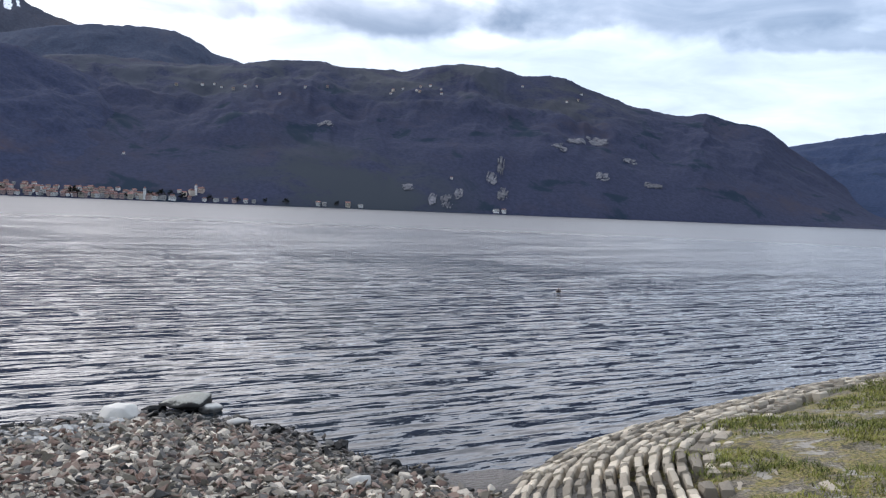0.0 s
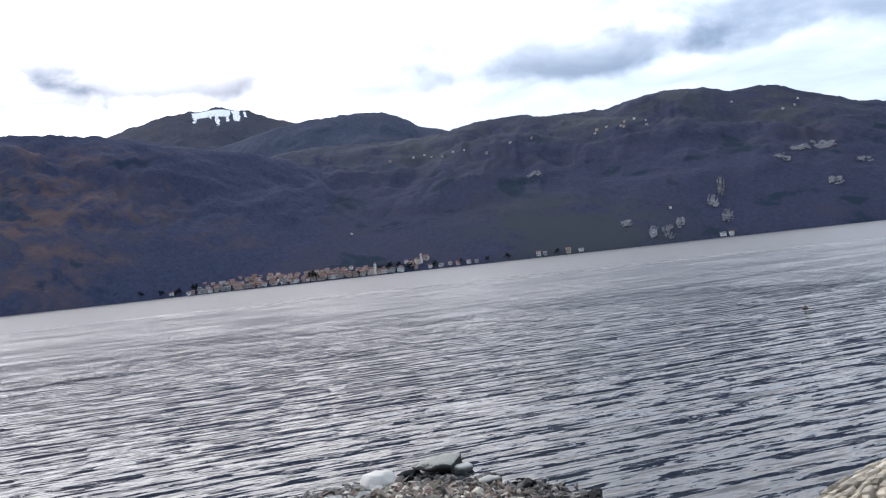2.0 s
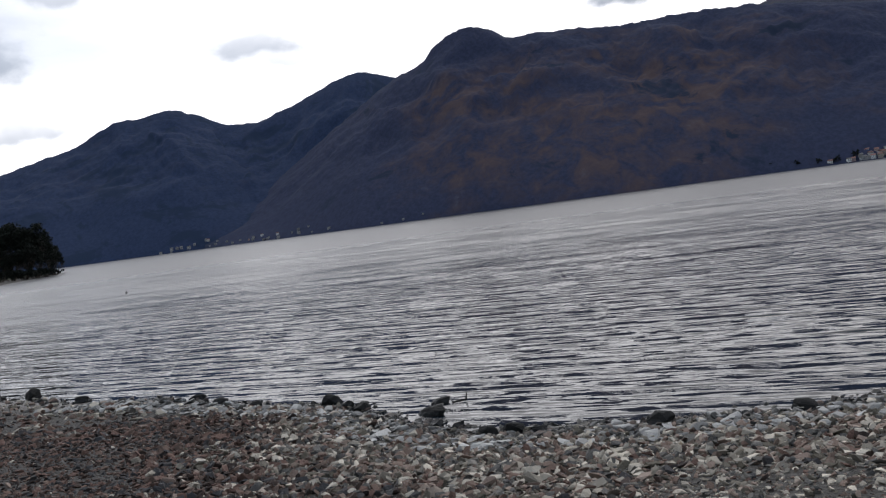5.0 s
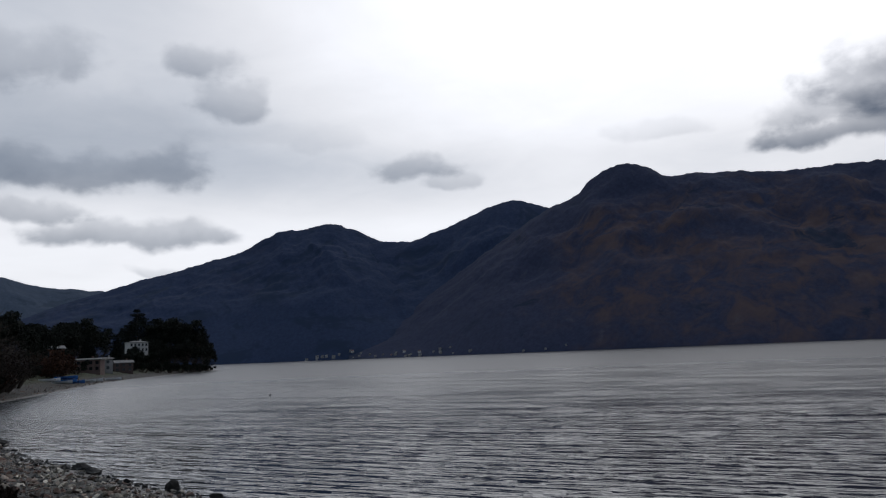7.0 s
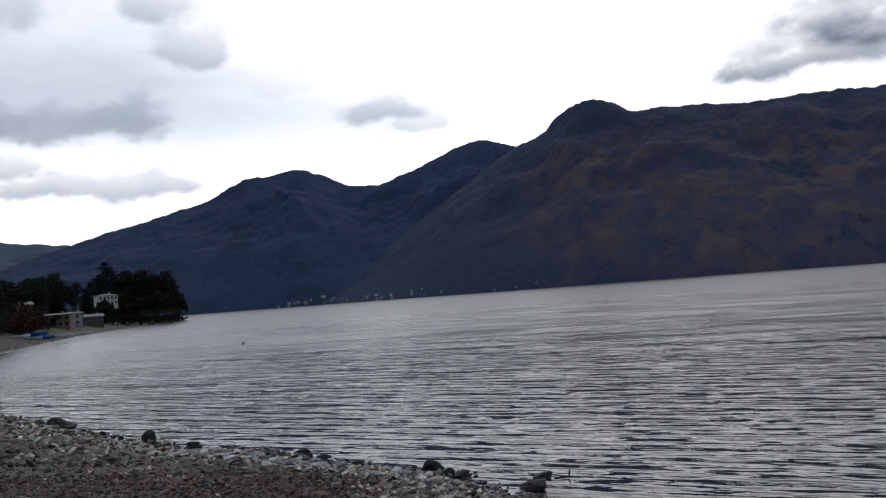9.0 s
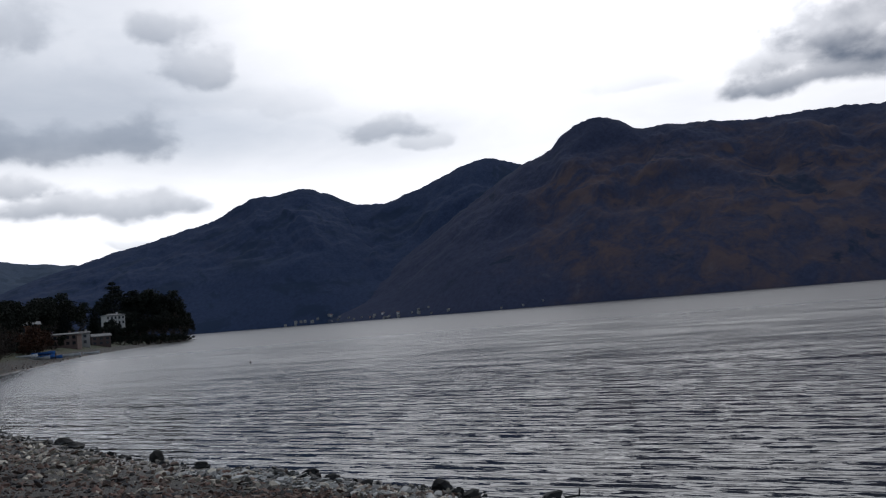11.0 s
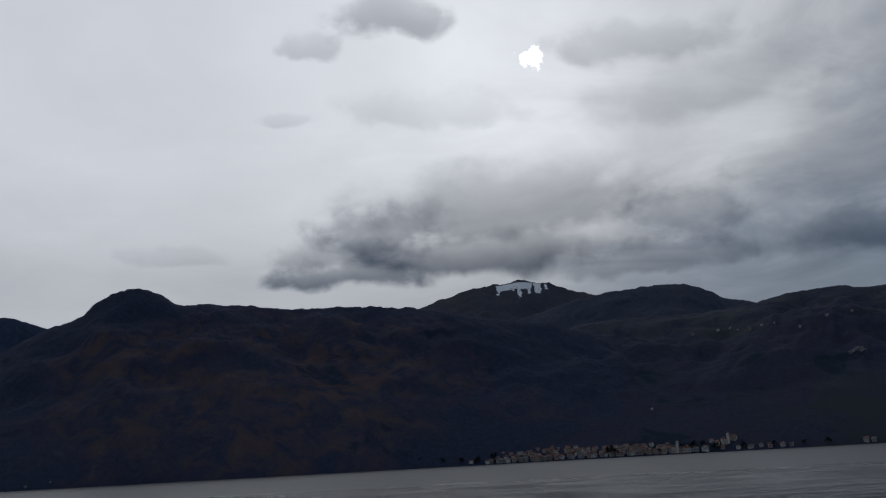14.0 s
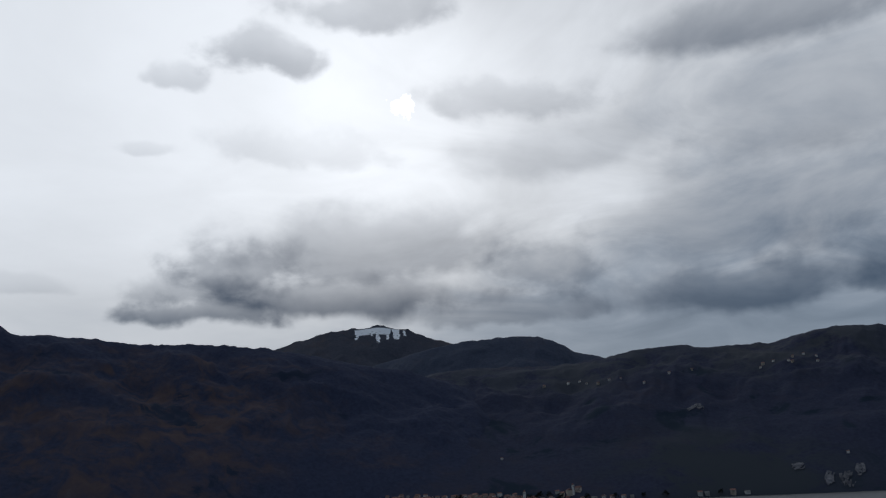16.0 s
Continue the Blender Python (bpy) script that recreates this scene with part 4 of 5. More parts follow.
def broad_tree(seed, height, spread, mat, label, leaf=0.45, per=60, category="tree", depth=2):
    rng = random.Random(seed)
    ob = new("tree")
    bm, tips = bmesh.new(), []
    trunk = height * 0.16
    limb(bm, (0, 0, -0.4), (0, 0, trunk), height * 0.032, height * 0.022, 8)
    for i in range(7):
        t = i / 7 * math.tau + rng.uniform(-0.3, 0.3)
        way = Vector((math.cos(t), math.sin(t), rng.uniform(0.0, 1.7))).normalized()
        grow(bm, rng, Vector((0, 0, trunk * rng.uniform(0.7, 1.0))), way, height * 0.26 * rng.uniform(0.8, 1.2), height * 0.014, depth, tips)
    part("trunk", bm, BARK, ob)
    C = np.array([t[:] for t in tips])
    C[:, :2] *= spread / max(1e-3, np.abs(C[:, :2]).max())
    C[:, 2] = C[:, 2] * height * 0.92 / C[:, 2].max()
    R = np.full(len(C), height * 0.11)
    co, quads = leaf_cloud(C, R, per, leaf, seed)
    part("crown", quad_mesh("crown", co, quads, mat, False), None, ob)
    return tagged(ob, label, category)


def conifer(seed, height, width, mat, label, slim=False):
    rng = random.Random(seed)
    ob = new("tree")
    bm = bmesh.new()
    limb(bm, (0, 0, -0.4), (0, 0, height * 0.97), height * 0.022, 0.03, 8)
    C, R = [], []
    tiers = 15
    for i in range(tiers):
        f = i / (tiers - 1)
        z = height * (0.10 + 0.86 * f)
        reach = width * 0.5 * (math.sin(min(1, 1.15 * (1 - f) + 0.06) * 1.57) if slim else (1 - f) ** 0.75 + 0.05)
        for j in range(10 if f < 0.8 else 5):
            t = rng.uniform(0, math.tau)
            rr = reach * rng.uniform(0.45, 1.05)
            p = Vector((math.cos(t) * rr, math.sin(t) * rr, z - rr * 0.12))
            limb(bm, (0, 0, z), p, 0.05, 0.02, 4)
            C.append(p[:])
            R.append(height * 0.05 + reach * 0.22)
    part("trunk", bm, BARK, ob)
    co, quads = leaf_cloud(C, R, 60, height * 0.011 + 0.10, seed, 0.45)
    part("crown", quad_mesh("crown", co, quads, mat, False), None, ob)
    return tagged(ob, label, "tree")


def bare_tree(seed, height, label):
    rng = random.Random(seed)
    ob = new("tree")
    bm, tips = bmesh.new(), []
    limb(bm, (0, 0, -0.4), (0, 0, height * 0.4), height * 0.022, height * 0.016, 8)
    for i in range(6):
        t = i / 6 * math.tau
        way = Vector((math.cos(t) * 0.7, math.sin(t) * 0.7, rng.uniform(0.8, 1.6))).normalized()
        grow(bm, rng, Vector((0, 0, height * rng.uniform(0.3, 0.4))), way, height * 0.27, height * 0.010, 3, tips)
    part("trunk", bm, BARK, ob)
    return tagged(ob, label, "tree")


def shrub(seed, height, spread, mat, label, leaf=0.16, per=90):
    rng = random.Random(seed)
    ob = new("shrub")
    bm, C = bmesh.new(), []
    for i in range(16):
        t = rng.uniform(0, math.tau)
        rr = spread * 0.5 * rng.uniform(0.1, 1.0) ** 0.6
        p = Vector((math.cos(t) * rr, math.sin(t) * rr, height * rng.uniform(0.3, 0.9) * (1.1 - 0.5 * rr / spread)))
        limb(bm, (p.x * 0.25, p.y * 0.25, -0.15), p, 0.035 * height, 0.01 * height, 5)
        C.append(p[:])
    part("stem", bm, BARK, ob)
    co, quads = leaf_cloud(C, np.full(len(C), height * 0.24), per, leaf, seed, 0.85)
    part("foliage", quad_mesh("foliage", co, quads, mat, False), None, ob)
    return tagged(ob, label, "shrub")


def stand(ob, az, r, scale=1.0, turn=0.0, z=None, lift=0.0):
    """Sets a thing on the near shore by bearing and distance."""
    b = bearing(az, r)
    ob.matrix_world = pose(b.x, b.y, (ground_at(b.x, b.y) if z is None else z) + lift, 0, 0, turn) @ Matrix.Scale(scale, 4)
    return ob


def stand_copy(ob, az, r, scale=1.0, turn=0.0):
    b = bearing(az, r)
    new_ob = copy_thing(ob, pose(b.x, b.y, ground_at(b.x, b.y), 0, 0, turn))
    new_ob.scale = (scale, scale, scale)
    return new_ob


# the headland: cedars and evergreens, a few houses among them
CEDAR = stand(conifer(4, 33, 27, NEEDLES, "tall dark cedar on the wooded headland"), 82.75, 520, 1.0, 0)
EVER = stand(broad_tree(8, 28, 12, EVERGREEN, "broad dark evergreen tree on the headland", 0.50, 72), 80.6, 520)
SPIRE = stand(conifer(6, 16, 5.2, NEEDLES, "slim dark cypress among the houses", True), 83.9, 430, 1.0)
for az, r, sc, turn in ((82.0, 535, 0.82, 70), (83.4, 530, 0.75, 130)):
    stand_copy(CEDAR, az, r, sc, turn)
for az, r, sc, turn in ((81.3, 525, 0.95, 40), (80.0, 515, 1.0, 90), (79.4, 540, 0.86, 150), (78.9, 560, 0.66, 200), (80.9, 545, 1.05, 250), (81.9, 500, 0.6, 300),
                        (79.9, 500, 0.6, 20), (79.2, 520, 0.55, 310), (80.6, 495, 0.5, 70), (78.5, 575, 0.42, 70), (85.4, 420, 0.72, 20), (86.3, 400, 0.8, 80), (85.0, 440, 0.7, 100),
                        (86.9, 380, 0.72, 190), (88.0, 300, 0.55, 10), (88.7, 280, 0.52, 120), (89.4, 262, 0.56, 200), (90.3, 250, 0.6, 60), (91.5, 240, 0.66, 10), (92.8, 230, 0.74, 90), (82.9, 480, 0.42, 10)):
    stand_copy(EVER, az, r, sc, turn)
for az, r, sc, turn in ((86.6, 385, 1.0, 20), (85.6, 400, 1.05, 60), (85.45, 395, 0.9, 10), (88.3, 300, 1.0, 0), (87.6, 330, 0.95, 0)):
    stand_copy(SPIRE, az, r, sc, turn)
BROWN = stand(shrub(3, 8.5, 11, TWIGS, "tall brown leafless thicket behind the beach", 0.11, 420), 90.2, 185)
for az, r, sc, turn in ((91.2, 172, 1.15, 40), (92.2, 165, 1.3, 90), (89.4, 205, 0.75, 130), (90.6, 178, 0.95, 200), (93.4, 160, 1.4, 10), (91.8, 150, 1.0, 300), (92.8, 146, 1.2, 250)):
    stand_copy(BROWN, az, r, sc, turn)
RUSTY = stand(shrub(5, 5.2, 6.5, RUSSET, "russet-leaved bush beside the boats", 0.2, 160), 87.4, 275, 1.2)
for az, r, sc, turn in ((87.7, 285, 1.5, 50), (87.1, 300, 1.3, 110), (90.9, 182, 1.2, 200)):
    stand_copy(RUSTY, az, r, sc, turn)
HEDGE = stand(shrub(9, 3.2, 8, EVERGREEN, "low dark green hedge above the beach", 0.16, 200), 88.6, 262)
for az, r, sc, turn in ((89.4, 240, 1.1, 30), (91.2, 165, 1.0, 60), (92.2, 158, 1.2, 120), (93.4, 150, 1.2, 170), (82.4, 425, 1.5, 10), (81.6, 440, 1.6, 60), (80.9, 455, 1.5, 90), (80.3, 470, 1.6, 140), (79.7, 490, 1.5, 180), (79.2, 510, 1.4, 220),
                        (78.7, 540, 1.2, 260), (83.6, 400, 1.2, 30), (86.2, 330, 1.4, 10), (84.9, 385, 1.5, 60), (82.4, 478, 2.9, 0), (83.2, 476, 2.8, 90), (82.8, 474, 2.5, 40)):
    stand_copy(HEDGE, az, r, sc, turn)
stand(bare_tree(2, 15, "bare leafless tree above the thicket"), 91.2, 150)
stand(bare_tree(12, 12.5, "bare leafless tree above the thicket"), 91.95, 118)
stand(shrub(14, 0.95, 1.7, TWIGS, "dark low bush on the shingle", 0.06, 160), 91.3, 27.0)

# ---------------------------------------------------------------- houses


def house(w, d, h, wall, roof, label, storeys=2, cols=3, hip=False, pitch=0.62, category="house", base=3.0):
    """A plastered house, its front towards -y: walls, roof, windows with sills."""
    ob = new("house")
    part("wall", boxed(-w / 2, w / 2, -d / 2, d / 2, -base, h), wall, ob)
    bm = bmesh.new()
    e, rise = 0.5, d * pitch * 0.5
    x0, x1, y0, y1 = -w / 2 - e, w / 2 + e, -d / 2 - e, d / 2 + e
    inset = min(w, d) * 0.48 if hip else 0.0
    low = [bm.verts.new(p) for p in ((x0, y0, h), (x1, y0, h), (x1, y1, h), (x0, y1, h))]
    eave = [bm.verts.new(p) for p in ((x0, y0, h + 0.22), (x1, y0, h + 0.22), (x1, y1, h + 0.22), (x0, y1, h + 0.22))]
    a, b = bm.verts.new((x0 + inset, 0, h + rise + 0.22)), bm.verts.new((x1 - inset, 0, h + rise + 0.22))
    bm.faces.new(low[::-1])
    for i in range(4):
        bm.faces.new((low[i], low[(i + 1) % 4], eave[(i + 1) % 4], eave[i]))
    bm.faces.new((eave[0], eave[1], b, a))
    bm.faces.new((eave[2], eave[3], a, b))
    bm.faces.new((eave[1], eave[2], b))
    bm.faces.new((eave[3], eave[0], a))
    top = part("roof", bm, roof, ob)
    part("chimney", boxed(w * 0.2, w * 0.2 + 0.7, 0.4, 1.1, h, h + rise + 0.9), wall, top)
    ww, wh = min(1.1, w / cols * 0.5), h / storeys * 0.52
    for s in range(storeys):
        for c in range(cols):
            x, z = -w / 2 + w * (c + 0.5) / cols, h / storeys * (s + 0.28)
            win = part("window", boxed(x - ww / 2, x + ww / 2, -d / 2 - 0.05, -d / 2 + 0.1, z, z + wh), GLASS_DARK, ob)
            part("sill", boxed(x - ww / 2 - 0.1, x + ww / 2 + 0.1, -d / 2 - 0.16, -d / 2 + 0.05, z - 0.14, z - 0.003), wall, win)
    return tagged(ob, label, category)


def facing(p, turn=0.0):
    """A pose at p whose -y side looks back to the quay."""
    return pose(p.x, p.y, p.z, 0, 0, math.degrees(math.atan2(-p.x, p.y)) + turn)


VARIANTS = [
    house(9, 8, 5.6, PLASTER_WHITE, ROOF_TILE, "white house with a clay-tiled roof on the far shore"),
    house(10, 9, 7.0, PLASTER_CREAM, ROOF_TILE, "cream house with a clay-tiled roof on the far shore", 3, 4),
    house(9, 9, 6.0, PLASTER_PINK, ROOF_TILE, "pink house with a clay-tiled roof on the far shore"),
    house(11, 10, 7.0, PLASTER_OCHRE, ROOF_TILE, "ochre house with a clay-tiled roof on the far shore", 3, 5),
    house(9, 8, 5.0, PLASTER_GREY, ROOF_GREY, "grey house with a stone-slab roof on the far shore"),
    house(13, 8, 4.6, PLASTER_WHITE, ROOF_GREY, "long white building with a grey roof on the far shore", 2, 6),
]
TOWN_RNG = random.Random(21)


def settle(slope, az, el, kind=None, turn=None, group="houses of the lakeside town", size=0.95):
    p = slope.at(az, el)
    src = VARIANTS[TOWN_RNG.choice((0, 0, 0, 1, 1, 2, 2, 3, 4, 4, 5)) if kind is None else kind]
    m = facing(p, TOWN_RNG.uniform(-30, 30) if turn is None else turn)
    sc = TOWN_RNG.uniform(0.75, 1.05) * size
    if "placed" not in src:
        src["placed"] = 1
        src.matrix_world = m
        return tagged(src, group=group)
    ob = copy_thing(src, m)
    ob.scale = (sc, sc, sc)
    return tagged(ob, group=group)


for az in np.arange(17.0, 30.2, 0.28):
    settle(FRONT, az + TOWN_RNG.uniform(-0.15, 0.15), -0.12 + TOWN_RNG.uniform(0, 0.08))
for az in np.arange(18.2, 29.6, 0.32):
    settle(FRONT, az + TOWN_RNG.uniform(-0.2, 0.2), 0.06 + TOWN_RNG.uniform(0, 0.1))
for az in np.arange(19.0, 28.5, 0.4):
    settle(FRONT, az + TOWN_RNG.uniform(-0.25, 0.25), 0.2 + TOWN_RNG.uniform(0, 0.16))
for az in np.arange(20.0, 27.5, 0.55):
    settle(FRONT, az + TOWN_RNG.uniform(-0.3, 0.3), 0.36 + TOWN_RNG.uniform(0, 0.2), TOWN_RNG.choice((0, 0, 2, 3, 4)), size=0.85)
for az, el, kind in ((37.2, 0.02, 0), (36.3, 0.0, 4), (35.5, -0.05, 1), (33.6, -0.1, 5), (32.3, -0.1, 4), (31.2, -0.1, 0), (29.2, 0.35, 0), (28.7, 0.3, 2), (16.9, 0.1, 0), (16.2, 0.25, 1), (16.5, 0.45, 0),
                     (15.2, 0.5, 3), (15.9, 0.05, 2), (15.0, 0.0, 0), (14.3, 0.0, 5), (13.7, 0.05, 0), (13.2, -0.05, 2), (12.5, -0.1, 0), (12.0, -0.1, 4), (8.0, -0.08, 0), (7.6, -0.1, 4), (6.1, -0.08, 1),
                     (5.3, -0.1, 5), (-3.4, -0.08, 5), (-3.9, -0.1, 0), (-24.2, 0.15, 0), (-25.0, 0.2, 5), (-25.9, 0.35, 1), (-26.6, 0.1, 0)):
    settle(FRONT if az > -20 else FAR_EAST, az, el, kind)
for az, el, kind in ((72.5, -0.08, 4), (71.4, 0.0, 4), (70.4, 0.15, 0), (69.8, 0.0, 1), (69.3, -0.05, 4), (68.4, -0.05, 2), (66.6, -0.08, 5), (66.0, -0.08, 0), (65.1, -0.08, 1), (64.4, 0.0, 4),
                     (63.9, 0.1, 5), (63.2, 0.0, 4), (72.1, 0.1, 0), (71.8, -0.05, 1), (71.0, 0.12, 2), (70.7, 0.05, 4), (70.1, 0.28, 2), (69.9, 0.2, 4), (69.6, 0.25, 0), (69.1, 0.2, 4), (68.8, 0.1, 1),
                     (68.0, 0.05, 4), (67.5, 0.0, 2), (67.1, 0.02, 0), (66.8, 0.12, 4), (66.3, 0.1, 0), (65.7, 0.05, 5), (65.4, 0.15, 0), (64.8, 0.12, 4), (64.1, 0.22, 1), (63.5, 0.3, 0), (62.5, 0.1, 4), (61.9, 0.0, 4)):
    nearer = min((WEST, DOME), key=lambda q: q.at(az, el).xy.length)
    settle(nearer, az + TOWN_RNG.uniform(-0.35, 0.35), el + TOWN_RNG.uniform(-0.04, 0.12), kind if TOWN_RNG.random() < 0.3 else 4, group="houses on the western shore", size=TOWN_RNG.uniform(0.45, 0.8))
for az, el, kind in ((58.8, -0.08, 4), (57.4, 0.0, 4), (56.1, 0.2, 4)):
    settle(DOME, az, el, kind, group="houses on the western shore", size=0.5)
for az, el in ((22.9, 6.95), (16.7, 7.0), (15.2, 7.0), (14.6, 7.05), (14.0, 7.0), (12.7, 7.1), (12.1, 7.15), (10.8, 6.85), (9.0, 7.25), (7.7, 7.35), (3.7, 7.22), (3.4, 7.3), (2.9, 7.5), (2.1, 7.5),
               (1.6, 7.6), (0.9, 7.7), (0.3, 7.7), (1.9, 7.35), (-4.9, 7.85), (-7.75, 7.2), (-8.35, 7.2), (-8.7, 7.5), (-0.7, 1.9), (19.9, 2.7), (13.4, 6.9), (0.5, 7.45)):
    settle(FRONT, az + TOWN_RNG.uniform(-0.25, 0.25), el + TOWN_RNG.uniform(-0.14, 0.14), 0 if TOWN_RNG.random() < 0.7 else 1, group="hillside hamlet houses", size=0.72)


def church(p):
    ob = new("church")
    part("nave", boxed(-5, 5, -4, 14, -4, 9), PLASTER_CREAM, ob)
    bm = bmesh.new()
    pts = [(-5.6, -4.5, 9.01), (5.6, -4.5, 9.01), (5.6, 14.5, 9.01), (-5.6, 14.5, 9.01), (0, -4.5, 12.5), (0, 14.5, 12.5)]
    v = [bm.verts.new(q) for q in pts]
    for f in ((3, 2, 1, 0), (0, 1, 4), (2, 3, 5), (1, 2, 5, 4), (3, 0, 4, 5)):
        bm.faces.new([v[i] for i in f])
    part("roof", bm, ROOF_TILE, ob)
    tower = part("bell_tower", boxed(5.4, 9.6, -2, 2.2, -4, 19), PLASTER_WHITE, ob)
    bm = bmesh.new()
    box(bm, 5.1, 9.9, -2.3, 2.5, 19.003, 19.5)
    box(bm, 5.4, 9.6, -2.0, 2.2, 19.5, 22.5, taper=1.9)
    part("spire", bm, ROOF_TILE, tower)
    for x in (6.4, 7.9):
        part("belfry_opening", boxed(x, x + 0.9, -2.06, -1.8, 14.8, 17.4), GLASS_DARK, tower)
    ob.matrix_world = facing(p, 12)
    return tagged(ob, "cream church with a white bell tower in the town", "church")


CHURCH = church(FRONT.at(15.75, 0.30))
tagged(copy_thing(CHURCH, facing(FRONT.at(18.75, -0.1), -20)), "cream church with a bell tower beside the shore")
tagged(copy_thing(CHURCH, facing(WEST.at(67.0, -0.06), 30)), "small church with a white tower on the western shore")

# trees among the lakeside houses
LAKESIDE = broad_tree(31, 13, 6, EVERGREEN, "dark evergreen tree among the lakeside houses", 0.7, 30, depth=1)
first = True
for az, el, sc in ((22.3, -0.05, 1.2), (22.6, 0.1, 1.3), (19.6, 0.0, 0.8), (18.2, 0.05, 1.1), (17.6, 0.1, 1.3), (17.0, 0.2, 0.9), (16.3, -0.05, 1.2), (14.7, 0.0, 1.0), (13.0, 0.0, 0.9), (24.8, 0.1, 0.8), (26.4, 0.1, 0.9),
                   (30.8, -0.05, 1.1), (31.8, -0.05, 1.0), (33.0, -0.05, 1.2), (34.5, 0.0, 1.3), (35.0, 0.05, 1.1), (36.7, 0.0, 1.2), (29.8, 0.1, 1.2), (11.3, -0.05, 0.8), (10.0, -0.05, 0.9), (6.8, -0.06, 0.8)):
    m = facing(FRONT.at(az, el), TOWN_RNG.uniform(0, 360))
    if first:
        LAKESIDE.matrix_world, first = m, False
        tree = LAKESIDE
    else:
        tree = copy_thing(LAKESIDE, m)
    tree.scale = (sc, sc, sc)
    tagged(tree, group="trees of the lakeside town")


def near_house(ob, az, r, z=None, turn=0.0):
    b = bearing(az, r)
    b.z = ground_at(b.x, b.y) if z is None else z
    ob.matrix_world = facing(b, turn)
    return ob


near_house(house(9.5, 8, 5.0, PLASTER_OFF, ROOF_GREY, "white villa with a shallow grey roof under the cedars", 2, 5, True, 0.2, base=4.0), 82.8, 492, 11.6, 18)
near_house(house(13.0, 7, 4.2, PLASTER_DULL, ROOF_GREY, "dull pink two-storey boathouse with pale windows by the beach", 2, 6, False, 0.14), 85.75, 352, 3.2, -14)
near_house(house(3.6, 6, 4.4, PLASTER_GREY, ROOF_GREY, "narrow pale house beside the pink boathouse", 2, 1, False, 0.2), 84.5, 372, 3.2, 10)
near_house(house(7.5, 7, 3.6, PLASTER_DULL, ROOF_GREY, "low reddish house with a grey roof by the water", 2, 3, False, 0.3), 83.6, 395, 2.4, 8)
near_house(house(10, 8, 6.5, WALL_RUST, ROOF_GREY, "tall rust-red house with a grey roof behind the boats", 2, 3, False, 0.25, base=4.0), 87.8, 318, 4.5, 6)
near_house(house(5, 5, 3.0, PLASTER_CREAM, ROOF_GREY, "small cream house among dark trees", 1, 2, False, 0.4, base=9.0), 87.75, 345, 12.0, 0)

# ---------------------------------------------------------------- boats on the far beach, a buoy


def rowing_boat(mat, label):
    """An open wooden boat: hull with thickness, thwarts, gunwale."""
    ob = new("rowing_boat")
    bm = bmesh.new()
    L, ribs = 4.6, 13
    outer, inner = [], []
    for i in range(ribs):
        f = i / (ribs - 1)
        x = -L / 2 + L * f
        half = 0.78 * (1 - max(0.0, (f - 0.35) / 0.65) ** 2.4) * (1 - max(0.0, (0.35 - f) / 0.35) ** 2 * 0.25) + 0.02
        sheer = 0.58 + 0.22 * f ** 3
        row = [(-half, sheer), (-half * 0.86, 0.26), (-half * 0.5, 0.04), (0, 0.0), (half * 0.5, 0.04), (half * 0.86, 0.26), (half, sheer)]
        outer.append([bm.verts.new((x, y, z)) for y, z in row])
        inner.append([bm.verts.new((x * 0.985, y * 0.93, z + (0.035 if 0 < k < 6 else 0))) for k, (y, z) in enumerate(row)])
    for a, b in ((outer, 1), (inner, -1)):
        for r0, r1 in zip(a, a[1:]):
            for k in range(6):
                bm.faces.new((r0[k], r0[k + 1], r1[k + 1], r1[k])[::b])
    for r0, r1, s0, s1 in zip(outer, outer[1:], inner, inner[1:]):
        bm.faces.new((r0[0], r1[0], s1[0], s0[0]))
        bm.faces.new((r0[6], s0[6], s1[6], r1[6]))
    for o, n in ((outer[0], inner[0]), (outer[-1], inner[-1])):
        for k in range(6):
            bm.faces.new((o[k], o[k + 1], n[k + 1], n[k]))
    part("hull", bm, mat, ob)
    for x in (-1.2, 0.1, 1.2):
        part("thwart", boxed(x - 0.13, x + 0.13, -0.62, 0.62, 0.36, 0.40), SHUTTER, ob)
    return tagged(ob, label, "rowing boat", "boats pulled up on the beach")


BLUE = stand(rowing_boat(BOAT_BLUE, "blue rowing boat stored on the far beach"), 86.7, 258.6, 1.15, 86, lift=0.30)
PALE = stand(rowing_boat(BOAT_WHITE, "white rowing boat stored on the far beach"), 86.76, 260.5, 1.15, 88, lift=0.30)
for src, az, r, turn, lift in ((BLUE, 86.78, 258.8, 88, 1.15), (BLUE, 86.65, 260.5, 85, 1.15), (PALE, 86.9, 252, 60, 0.1), (BLUE, 86.25, 262, 100, 0.1), (PALE, 87.6, 258, 80, 0.1),
                               (PALE, 85.6, 280, 100, 0.1), (PALE, 84.1, 318, 95, 0.05), (PALE, 85.2, 292, 80, 0.1)):
    b = bearing(az, r)
    copy_thing(src, pose(b.x, b.y, max(0.02, ground_at(b.x, b.y)) + lift, 0, 0, turn))


def boat_rack(az, r):
    """Timber trestles that carry the stacked boats."""
    ob = new("boat_rack")
    for x in (-3.0, 3.0):
        for y in (-0.95, 0.95):
            part("post", boxed(x - 0.07, x + 0.07, y - 0.07, y + 0.07, -0.4, 1.5), SHUTTER, ob)
    for z in (0.20, 1.05):
        for y in (-0.95, 0.95):
            part("rail", boxed(-3.2, 3.2, y - 0.05, y + 0.05, z, z + 0.1), SHUTTER, ob)
    b = bearing(az, r)
    ob.matrix_world = pose(b.x, b.y, ground_at(b.x, b.y), 0, 0, 86.6)
    return tagged(ob, "low timber rack carrying stacked boats", "boat rack")


boat_rack(86.72, 259.6)


